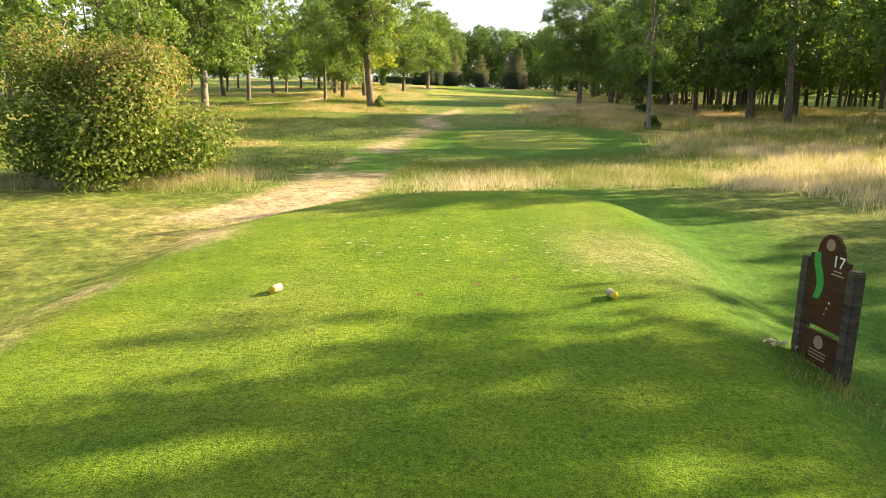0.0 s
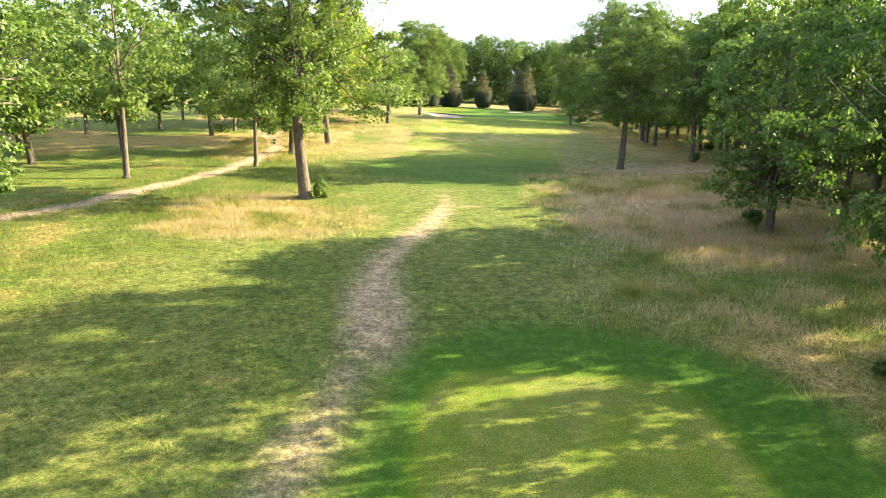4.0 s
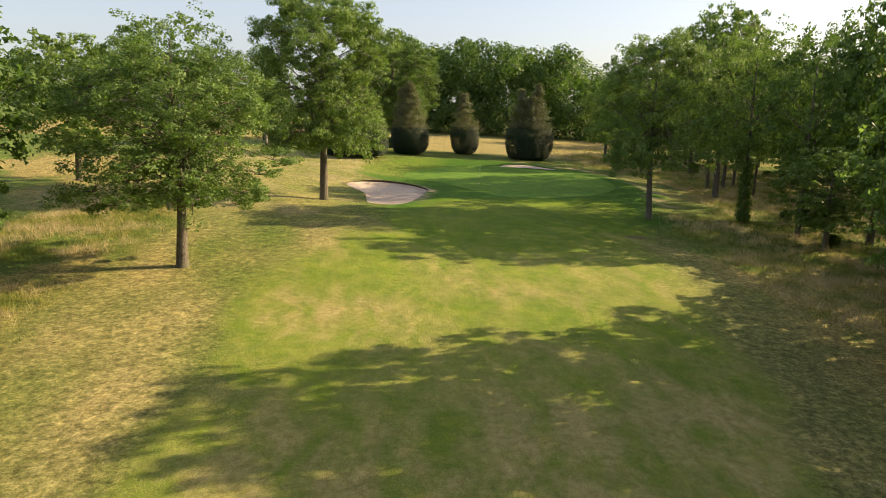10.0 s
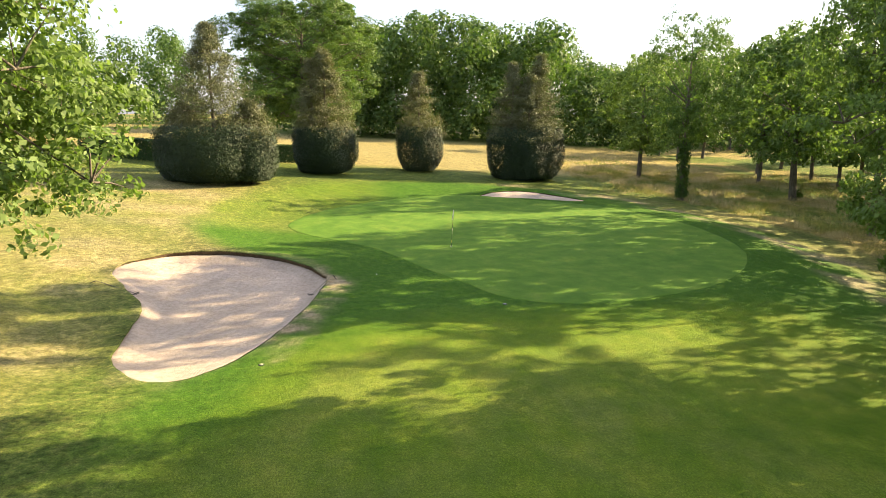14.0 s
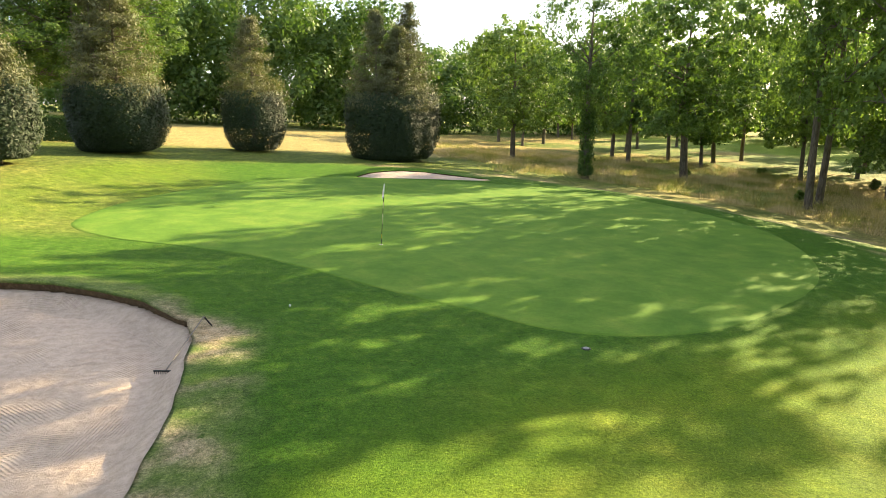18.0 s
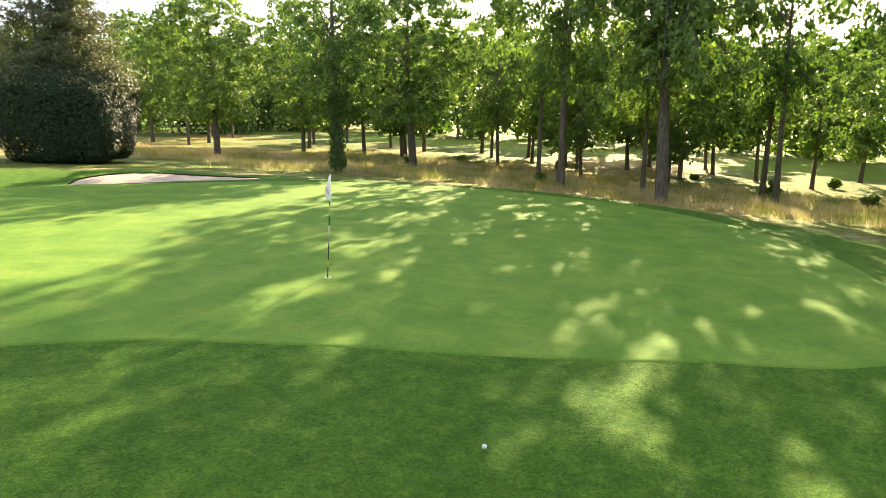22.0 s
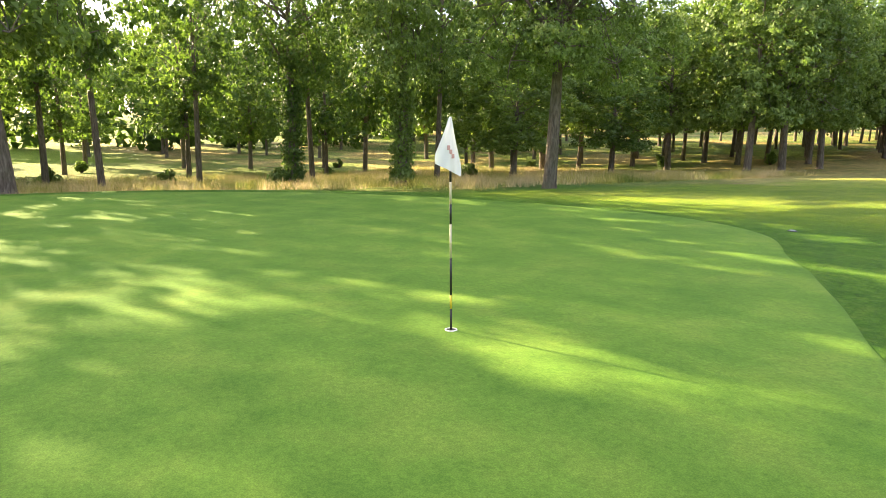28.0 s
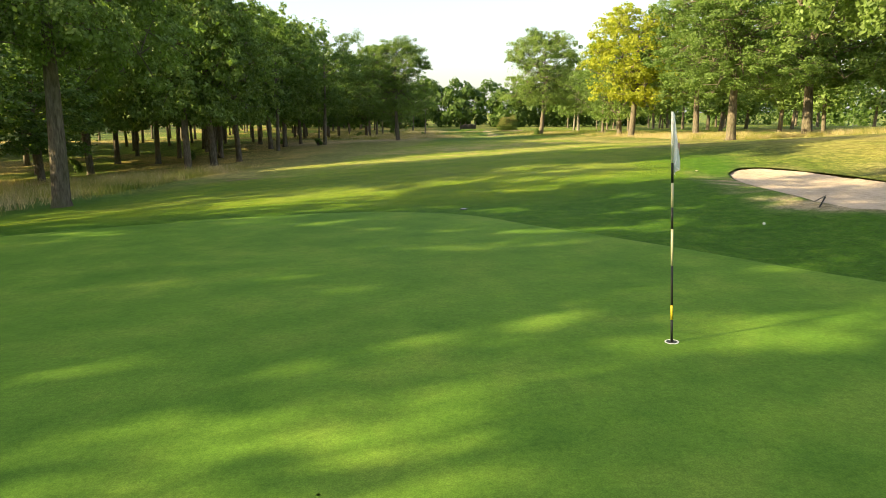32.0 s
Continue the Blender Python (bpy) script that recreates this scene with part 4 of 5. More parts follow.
# ---- conifers behind the green ----
def conifer(x, y, bodies, h, label, seed):
    """Clipped dark skirt with loose, half-dry tops; bodies: (dx, dy, radius, skirt height, top share)."""
    r = np.random.RandomState(seed)
    root = new("clipped_conifer")
    root.matrix_basis = pose(x, y, gz(x, y))
    skirt_p, skirt_d, top_p, top_d, runs = [], [], [], [], []
    for dx, dy, rad, sk, share in bodies:
        n = int(27000 * (rad / 3) ** 1.5)
        u = r.uniform(0, 1, n)
        zz = 0.12 + u * sk * r.uniform(0.88, 1.12, n)
        prof = rad * np.clip(np.interp(u, [0, .08, .35, .7, 1], [.6, .78, .97, 1.0, .92]), 0, 1)
        a = r.uniform(0, 6.283, n)
        q = prof * r.uniform(0.86, 1.03, n) * (1 + 0.04 * np.sin(a * 5 + zz))
        skirt_p.append(np.stack([dx + np.cos(a) * q, dy + np.sin(a) * q, zz], 1))
        skirt_d.append(np.stack([np.cos(a), np.sin(a), 0.2 + 0 * a], 1))
        hh = h * share
        nb, per = int(230 * rad / 3), 84
        ub = r.uniform(0, 1, nb) ** 1.25
        zb = sk * 0.8 + ub * (hh - sk * 0.8)
        ab = r.uniform(0, 6.283, nb)
        lb = (rad * 1.02 * (1 - ub ** 1.45) + 0.16) * r.uniform(0.62, 1.14, nb)
        tt = r.uniform(0.2, 1.0, (nb, per)) ** 0.7
        q = lb[:, None] * tt
        wide = 0.1 + 0.16 * (1 - tt) + 0.1
        px = dx + np.cos(ab)[:, None] * q + r.normal(size=(nb, per)) * wide
        py = dy + np.sin(ab)[:, None] * q + r.normal(size=(nb, per)) * wide
        pz = zb[:, None] + 0.35 * q * (tt - 0.55) + r.normal(size=(nb, per)) * 0.13
        top_p.append(np.stack([px.ravel(), py.ravel(), pz.ravel()], 1))
        aa = np.repeat(ab, per)
        top_d.append(np.stack([np.cos(aa), np.sin(aa), 0.1 + 0 * aa], 1))
        runs.append([((dx, dy, -0.2), 0.24), ((dx, dy, hh * 0.5), 0.13), ((dx, dy, hh * 0.99), 0.03)])
        for k in range(46):
            z0 = r.uniform(sk * 0.6, hh * 0.93)
            a0 = r.uniform(0, 6.28)
            l0 = rad * 0.85 * (1 - (z0 - sk * 0.8) / (hh - sk * 0.8)) ** 0.85 + 0.2
            runs.append([((dx, dy, z0), 0.035), ((dx + math.cos(a0) * l0, dy + math.sin(a0) * l0, z0 + r.uniform(-0.1, 0.4)), 0.012)])
    part("trunk", tubes("trunk", runs, 6), BARK, root)
    part("clipped_skirt", leaf_mesh("clipped_skirt", np.concatenate(skirt_p), np.concatenate(skirt_d), 0.17, r, 1.5, thin=0.55), CONIFER, root, "dense clipped dark green foliage")
    part("loose_top", leaf_mesh("loose_top", np.concatenate(top_p), np.concatenate(top_d), 0.2, r, 0.5, thin=0.42), CONIFER_DRY, root, "sparse greyish half-dry top sprays")
    return tagged(root, label, "conifer", "clipped conifers behind the green")


conifer(-6.6, 171.8, [(-2.5, 0.4, 2.5, 3.6, 0.5), (0.0, 0, 4.3, 4.2, 1.0), (3.0, -0.6, 2.2, 3.6, 0.52)], 12.6, "wide conifer with a dark clipped skirt and a grey-brown top", 41)
conifer(1.6, 180.6, [(0.2, 0, 3.0, 4.0, 1.0), (-1.1, 0.2, 2.0, 4.0, 0.93)], 11.7, "conifer with a dark clipped skirt and a grey loose top", 42)
conifer(11.2, 186.2, [(0, 0, 2.5, 4.3, 1.0)], 10.5, "slim conifer with a round clipped skirt and pointed top", 43)
conifer(22.4, 184.0, [(-1.5, 0, 2.7, 5.0, 0.93), (1.4, 0.2, 2.7, 5.0, 1.0), (0.1, -0.8, 2.4, 4.8, 0.84)], 12.8, "broad twin-topped conifer clipped dark below", 44)


# ---- shrubs ----
def shrub(name, x, y, w, d, h, leaf, n, size, label, seed, extra=None, blobs=22):
    r = np.random.RandomState(seed)
    root = new(name)
    root.matrix_basis = pose(x, y, gz(x, y))
    pts, outs, runs = [], [], []
    for k in range(blobs):
        a, q = r.uniform(0, 6.28), r.uniform(0.1, 0.78)
        z = r.uniform(0.12, 0.84) * h * (1 - 0.5 * q * q) * (1 + 0.1 * math.sin(a * 2 + seed))
        c = np.array([math.cos(a) * q * w, math.sin(a) * q * d, z])
        br = h * r.uniform(0.16, 0.27)
        p, o = blob_points(r, c, np.array([br, br, br]), n // blobs)
        pts.append(p)
        outs.append(o)
        runs.append([((c[0] * 0.15, c[1] * 0.15, -0.1), 0.05), (tuple(c * 0.6), 0.03), (tuple(c), 0.012)])
    pts, outs = np.concatenate(pts), np.concatenate(outs)
    keep = pts[:, 2] > 0.02
    part("stem", tubes("stem", runs, 5), BARK, root)
    part("foliage", leaf_mesh("foliage", pts[keep], outs[keep], size, r, 0.8, extra is not None), leaf, root)
    if extra:
        up = np.clip((pts[:, 2] + 0.3 * pts[:, 0] + r.normal(size=len(pts)) * 0.5) / h - 0.4, 0, 1)
        k = r.uniform(0, 1, len(pts)) < up * 1.1
        part("seed_head", leaf_mesh("seed_head", np.repeat(pts[k], 2, 0) + np.repeat(outs[k], 2, 0) * 0.1 + r.normal(size=(2 * k.sum(), 3)) * 0.05, np.repeat(outs[k], 2, 0), size * 0.62, r), extra, root, "rusty red seed clusters")
    return tagged(root, label, "shrub")


shrub("large_bush", -11.0, -15.4, 3.3, 2.7, 4.1, LEAF_BUSH, 46000, 0.1, "large rounded bush with olive leaves and rusty tops beside the tee", 51, LEAF_RED, 46)


def hedge(x0, y0, x1, y1, h, w, seed):
    r = np.random.RandomState(seed)
    root = new("clipped_hedge")
    length = math.hypot(x1 - x0, y1 - y0)
    n = int(length * 1100)
    s, a = r.uniform(0, 1, n), r.uniform(0, 1, n)
    side = np.where(a < 0.38, -1, np.where(a < 0.76, 1, 0))
    u = np.where(side == 0, r.uniform(-1, 1, n), side) * w / 2
    z = np.where(side == 0, h, r.uniform(0.02, 1, n) * h) + r.normal(size=n) * 0.03
    dx, dy = (x1 - x0) / length, (y1 - y0) / length
    x, y = x0 + s * (x1 - x0) - dy * u, y0 + s * (y1 - y0) + dx * u
    p = np.stack([x, y, z + ground_z(x, y)], 1)
    o = np.stack([-dy * side, dx * side, (side == 0) * 1.0], 1)
    root.matrix_basis = pose(0, 0, 0)
    part("foliage", leaf_mesh("foliage", p, o, 0.17, r, 1.2), HEDGE, root)
    k = max(2, int(length / 1.2))
    for i in range(k):
        bx, by = x0 + (i + .5) / k * (x1 - x0), y0 + (i + .5) / k * (y1 - y0)
        b = gz(bx, by)
        part("stem", tubes("stem", [[((bx, by, b - 0.1), 0.05), ((bx, by, b + h * 0.9), 0.03)]], 5), BARK, root)
    return tagged(root, "low clipped dark green hedge", "hedge")


for k, (x, y) in enumerate(((33.5, 60), (27.5, 66), (44, 140), (57, 143), (62, 150), (70, 158), (48, 165), (66, 171), (74, 146), (60, 128), (52, 118), (72, 120), (57, 104), (46, 96),
                          (38, 88), (12.2, 11.2), (17.5, 31), (25, 29), (-8.9, 37.8), (41, 127), (64, 182), (50, 179))):
    shrub("wood_shrub", x, y, 0.7, 0.7, 0.9 + 0.13 * (k % 5), LEAF_DEEP if k % 2 else LEAF, 1500, 0.14, "small leafy shrub in the grass beside a trunk", 80 + k, None, 9)
hedge(-24.5, 189, -9.5, 181.5, 2.0, 1.8, 61)
hedge(-9.0, 188, -1.0, 190, 1.8, 1.8, 62)


# ---- bunkers ----
def sand_material():
    m = Mat("bunker_sand", 0.95, 0.1)
    big, mid, fine = m.noise(0.8, 4.0), m.noise(6, 5.0, 0.65), m.noise(70, 3.0, 0.7)
    c = m.ramp(mid, (0.3, (0.46, 0.36, 0.28)), (0.55, (0.58, 0.465, 0.37)), (0.8, (0.67, 0.55, 0.45)))
    c = m.mix(0.4, c, m.ramp(big, (0.35, (0.78, 0.76, 0.75)), (0.65, (1.1, 1.1, 1.1))), 'MULTIPLY')
    c = m.mix(0.4, c, m.ramp(fine, (0.3, (0.7, 0.7, 0.7)), (0.7, (1.25, 1.25, 1.25))), 'MULTIPLY')
    m.color(c)
    furrows = None
    for turn, seed in ((25, 0.0), (100, 40.0), (-35, 80.0)):      # raked furrows in patches that cross
        mp = m.t.nodes.new("ShaderNodeMapping")
        mp.inputs["Rotation"].default_value = (0, 0, radians(turn))
        m.link(m.ob, mp.inputs["Vector"])
        wave = m.t.nodes.new("ShaderNodeTexWave")
        wave.inputs["Scale"].default_value = 5.4
        wave.inputs["Distortion"].default_value = 3.5
        wave.inputs["Detail Scale"].default_value = 0.6
        m.link(mp.outputs[0], wave.inputs["Vector"])
        shift = m.t.nodes.new("ShaderNodeMapping")
        shift.inputs["Location"].default_value = (seed, seed, 0)
        m.link(m.ob, shift.inputs["Vector"])
        area = m.ramp(m.noise(0.55, 2.0, 0.5, shift.outputs[0]), (0.56, (0, 0, 0)), (0.66, (1, 1, 1)))
        one = m.math('MULTIPLY', wave.outputs["Fac"], area)
        furrows = one if furrows is None else m.math('MAXIMUM', furrows, one)
    lumps = m.noise(2.2, 3.0, 0.5)
    h = m.math('ADD', m.math('MULTIPLY', furrows, 0.42), m.math('ADD', m.math('ADD', mid, m.math('MULTIPLY', lumps, 1.2)), m.math('MULTIPLY', fine, 0.3)))
    m.bump(h, 0.85, 0.06)
    return m.m


def soil_material():
    m = Mat("dark_soil", 0.95, 0.1)
    n = m.noise(9, 5.0, 0.7)
    m.color(m.ramp(n, (0.3, (0.07, 0.045, 0.028)), (0.55, (0.14, 0.1, 0.062)), (0.8, (0.25, 0.18, 0.115))))
    m.bump(n, 0.9, 0.06)
    return m.m


SANDY, SOIL = sand_material(), soil_material()


def sand_level(x, y, s, inner, rim):
    """Height of the sand, s metres in from the edge."""
    z = ground_z(x, y) - 0.3 * rim - (inner - 0.3 * rim) * step(-0.1, 0.75, s) - 0.012 - 0.06 * step(0.12, -0.1, s)
    return z + 0.02 * soft_noise(x, y, 2.2, 91) + 0.007 * soft_noise(x, y, 9.0, 92)


def front_depth(x, y):
    return 0.08 + 0.42 * step(136.5, 145, y) * step(-5.2, -1, x)


def front_rim(x, y):
    """How deep the earth is cut at the edge: only along the high back of the bunker."""
    return 0.07 * step(3.2, 1.4, x) + 0.46 * step(144.3, 146.4, y) * step(-5.2, -2, x)


def front_sand(x, y):
    a, b = np.array([x]), np.array([y])
    return float(sand_level(a, b, inside_distance(SAND, a, b), front_depth(a, b), front_rim(a, b))[0])


def bunker(outline, depth, cut, label):
    """A sand floor with raked sides under a ragged turf lip; depth gives how far the sand lies under the turf, cut how deep the edge is."""
    root = new("sand_bunker")
    n = len(outline)
    c = outline.mean(0)
    nxt, prv = np.roll(outline, -1, 0), np.roll(outline, 1, 0)
    tan = nxt - prv
    nor = np.stack([-tan[:, 1], tan[:, 0]], 1) / np.linalg.norm(tan, axis=1)[:, None]
    if ((c - outline) * nor).sum() < 0:
        nor = -nor
    rag = np.array([0.05 * math.sin(i * 0.83) + 0.03 * math.sin(i * 1.7 + 1) for i in range(n)])[:, None]
    rag *= 0.3 + 0.7 * np.clip(cut(outline[:, 0], outline[:, 1]) / 0.35, 0, 1)[:, None]
    rim = outline + nor * rag
    root.matrix_basis = pose(c[0], c[1], gz(*c))
    base = np.array([c[0], c[1], gz(*c)])
    top = ground_z(rim[:, 0], rim[:, 1]) + 0.03
    dep = cut(rim[:, 0], rim[:, 1])
    # sand: a fine grid that runs in under the lip
    lo, hi = outline.min(0) - 0.4, outline.max(0) + 0.4
    gx, gy = np.arange(lo[0], hi[0], 0.16), np.arange(lo[1], hi[1], 0.16)
    x, y = [v.ravel() for v in np.meshgrid(gx, gy)]
    s = inside_distance(outline, x, y)
    z = sand_level(x, y, s, depth(x, y), cut(x, y))
    q, k = len(gx), len(gy)
    j, i = np.meshgrid(np.arange(k - 1), np.arange(q - 1), indexing="ij")
    a = (j * q + i).ravel()
    faces = np.stack([a, a + 1, a + q + 1, a + q], 1)
    faces = faces[(s[faces] > -0.2).all(1)]
    used, faces = np.unique(faces, return_inverse=True)
    me = mesh_of("sand", np.stack([x, y, z], 1)[used] - base, faces.reshape(-1, 4))
    me.polygons.foreach_set("use_smooth", np.ones(len(me.polygons), bool))
    part("sand", me, SANDY, root, "raked pale beige sand")
    # the cut earth face and the turf that rolls over it
    prof = ((-1.15, -0.02), (-0.95, 0.008), (-0.7, 0.012), (-0.42, 0.016), (-0.2, 0.02), (-0.05, 0.022), (0.03, -0.005), (0.01, -0.04))
    rings = []
    firm = np.clip(dep / 0.35, 0.05, 1.0)          # where the sand lies shallow the turf runs out flat
    for inset, lift in prof:
        p = rim + nor * inset
        rings.append(np.stack([p[:, 0], p[:, 1], ground_z(p[:, 0], p[:, 1]) + lift * firm], 1))
    a = np.arange(n)
    b = (a + 1) % n
    fs = [np.stack([k * n + a, k * n + b, (k + 1) * n + b, (k + 1) * n + a], 1) for k in range(len(rings) - 1)]
    v = np.concatenate(rings)
    lip = mesh_of("turf_lip", v - base, np.concatenate(fs))
    lip.polygons.foreach_set("use_smooth", np.ones(len(lip.polygons), bool))
    paint_turf(lip, v[:, 0], v[:, 1])
    part("turf_lip", lip, TURF, root, "worn turf edge of the bunker")
    r0 = rings[-1]
    dig = min(0.16, 0.9 * dep.max())              # only the deeper rim shows cut earth
    r1 = np.stack([rim[:, 0] - nor[:, 0] * 0.06, rim[:, 1] - nor[:, 1] * 0.06, r0[:, 2] - 0.25 * dep - 0.02 * firm], 1)
    r2 = np.stack([rim[:, 0] - nor[:, 0] * 0.0, rim[:, 1], top - dep - 0.1], 1)
    face = mesh_of("soil_face", np.concatenate([r0, r1, r2]) - base, np.concatenate([np.stack([k * n + a, k * n + b, (k + 1) * n + b, (k + 1) * n + a], 1)[dep[a] > dig] for k in range(2)]))
    part("soil_face", face, SOIL, root, "dark cut earth under the turf")
    return tagged(root, label, "bunker", kind="structure")


bunker(SAND, front_depth, front_rim, "kidney-shaped greenside bunker of pale sand with a dark lip")
shallow = lambda x, y: 0.05 + 0.03 * step(170, 172.5, y)
bunker(SAND_BACK, shallow, shallow, "shallow sand bunker behind the green")


# ---- flag, rake and small things on the green ----
def plain(name, col, rough=0.5, metal=0.0, spec=0.4):
    m = Mat(name, rough, spec)
    n = m.noise(30, 4.0)
    m.color(m.mix(0.18, col, m.ramp(n, (0.3, tuple(v * 0.55 for v in col)), (0.7, tuple(min(1, v * 1.3 + 0.01) for v in col)))))
    m.b.inputs["Metallic"].default_value = metal
    return m.m


BLACK, YELLOW, WHITE = plain("black_paint", (0.015, 0.015, 0.015)), plain("yellow_paint", (0.62, 0.46, 0.03)), plain("white_paint", (0.78, 0.78, 0.74))
CREAM = plain("cream_paint", (0.55, 0.5, 0.33))
METAL = plain("grey_metal", (0.32, 0.32, 0.33), 0.4, 0.8)


def lathe(name, rings, sides=16, cap=True):
    bm = bmesh.new()
    loops = []
    for r, z in rings:
        loops.append([bm.verts.new((r * math.cos(6.28318 * k / sides), r * math.sin(6.28318 * k / sides), z)) for k in range(sides)])
    for a, b in zip(loops, loops[1:]):
        for k in range(sides):
            bm.faces.new((a[k], a[(k + 1) % sides], b[(k + 1) % sides], b[k]))
    if cap:
        bm.faces.new(loops[0][::-1])
        bm.faces.new(loops[-1])
    return bm_mesh(name, bm)


def box(name, sx, sy, sz, bevel=0.01, at=(0, 0, 0)):
    bm = bmesh.new()
    bmesh.ops.create_cube(bm, size=1)
    bmesh.ops.scale(bm, vec=(sx, sy, sz), verts=bm.verts)
    if bevel:
        bmesh.ops.bevel(bm, geom=bm.edges[:], offset=bevel, segments=2, affect='EDGES')
    bmesh.ops.translate(bm, vec=at, verts=bm.verts)
    return bm_mesh(name, bm, False)


HOLE = (11.21, 152.52)
flag = new("flagstick")
flag.matrix_basis = pose(*HOLE, gz(*HOLE) + 0.016, 2.0, 3.4, 0)
BANDS = [(0.0, 0.22, BLACK), (0.22, 0.36, YELLOW), (0.36, 0.74, BLACK), (0.74, 1.08, CREAM), (1.08, 1.28, BLACK), (1.28, 1.5, CREAM), (1.5, 1.68, BLACK), (1.68, 2.13, WHITE)]
for lo, hi, mat in BANDS:
    part("pole_band", lathe("pole_band", ((0.0115, lo), (0.0115, hi - 0.001)), 10), mat, flag)
bm = bmesh.new()
rows_, cols_ = 14, 12
grid = []
for i in range(rows_):
    u = i / (rows_ - 1)
    wide = 0.14 + 0.86 * min(1.0, u / 0.8) ** 1.1
    row = []
    for j in range(cols_):
        v = j / (cols_ - 1)
        out = 0.014 + wide * (0.03 * math.sin(math.pi * v) + 0.02 * math.sin(v * 11 + u * 3))
        row.append(bm.verts.new(((0.05 - 0.08 * v) * wide - 0.9 * out, (0.16 - 0.26 * v) * wide + 0.4 * out, 2.11 - u * (0.43 + 0.13 * v))))
    grid.append(row)
for i in range(rows_ - 1):
    for j in range(cols_ - 1):
        bm.faces.new((grid[i][j], grid[i][j + 1], grid[i + 1][j + 1], grid[i + 1][j]))
cloth = Mat("flag_cloth", 0.8, 0.2)
cloth.color((0.8, 0.8, 0.8))
cloth.translucent(0.3, (0.8, 0.8, 0.78))
flag_cloth = part("flag", bm_mesh("flag", bm), cloth.m, flag, "white cloth flag hanging limp")
PINK = plain("faded_red_print", (0.6, 0.33, 0.3))
for k in range(3):
    part("emblem_bar", box("emblem_bar", 0.012, 0.03, 0.045, 0.002, (-0.036 - 0.006 * k, 0.05 - 0.022 * k, 1.83 - 0.04 * k)), PINK, flag_cloth)
part("hole_liner", lathe("hole_liner", ((0.054, -0.12), (0.054, 0.006), (0.064, 0.006), (0.064, -0.12)), 24, False), WHITE, flag)
# black disc just under the rim, painted in for the shade inside the cup
part("hole_floor", lathe("hole_floor", ((0.0, 0.003), (0.054, 0.003)), 24, False), BLACK, flag)
tagged(flag, "black and yellow banded flagstick with a limp white flag", "flagstick")


def rake(foot, top, hook, label):
    """A rake whose head lies at foot; the handle ends in a bent grip."""
    root = new("bunker_rake")
    foot, top, hook = Vector(foot), Vector(top), Vector(hook)
    root.matrix_basis = Matrix.Translation(foot)
    d = top - foot
    part("handle", tubes("handle", [[((0, 0, 0.02), 0.013), (tuple(d * 0.97), 0.013), (tuple(d), 0.013), (tuple(d + (hook - top) * 0.12), 0.013)]], 8), plain("grey_handle", (0.15, 0.135, 0.115)), root)
    part("grip", tubes("grip", [[(tuple(d + (hook - top) * 0.1), 0.019), (tuple(hook - foot), 0.017)]], 8), BLACK, root, "black bent grip")
    head = part("head", box("head", 0.42, 0.03, 0.025, 0.005), BLACK, root, "black plastic rake head")
    head.matrix_basis = pose(0, 0, 0.03, 0, 0, math.degrees(math.atan2(d.y, d.x)) - 90)
    for k in range(11):
        part("tooth", box("tooth", 0.012, 0.012, 0.06, 0.002, (-0.195 + k * 0.039, 0, -0.038)), BLACK, head)
    return tagged(root, label, "rake")


rake((4.23, 143.38, front_sand(4.23, 143.38) + 0.035), (5.005, 145.107, 0.364), (5.15, 145.16, 0.13), "bunker rake leaning from the sand onto the turf lip")
rake((-2.95, 143.1, front_sand(-2.95, 143.1) + 0.035), (-4.75, 143.72, gz(-4.75, 143.72) + 0.1), (-4.95, 143.6, gz(-4.9, 143.6) + 0.03), "bunker rake lying across the sand edge")

BALL = lathe("golf_ball", [(0.0214 * math.sin(math.pi * k / 10) + 1e-5, 0.0214 - 0.0214 * math.cos(math.pi * k / 10)) for k in range(11)], 16)
BALL.materials.append(WHITE)
tagged(new("golf_ball", BALL), "white golf ball on mown turf", "ball").matrix_basis = pose(6.98, 146.37, gz(6.98, 146.37) + 0.02) @ Matrix.Scale(1.3, 4)


def sprinkler(x, y, size, lid, label):
    root = new("sprinkler_head")
    root.matrix_basis = pose(x, y, gz(x, y) - 0.02 * size) @ Matrix.Scale(size, 4)
    part("casing", lathe("casing", ((0.1, -0.05), (0.1, 0.03), (0.085, 0.035)), 20), BLACK, root)
    part("lid", lathe("lid", ((0.06, 0.03), (0.06, 0.045), (0.0, 0.047)), 20, False), lid, root, "round lid")
    return tagged(root, label, "sprinkler", "sprinklers round the green")


sprinkler(12.41, 142.06, 1.0, METAL, "round pop-up sprinkler head flush with the turf")
sprinkler(7.4, 117.2, 0.8, CREAM, "pale-lidded sprinkler head in the fairway")
sprinkler(3.55, 135.5, 0.9, CREAM, "pale-lidded sprinkler head beside the bunker")


# ---- the tee ----
def log_wood(name, a, b):
    m = Mat(name, 0.8, 0.2)
    n = m.noise(1.5, 5.0, 0.6, m.stretch(2, 2, 14))
    m.color(m.ramp(n, (0.3, a), (0.7, b)))
    m.bump(n, 0.4, 0.01)
    return m.m


LOG = log_wood("white_painted_log", (0.26, 0.22, 0.16), (0.46, 0.41, 0.33))


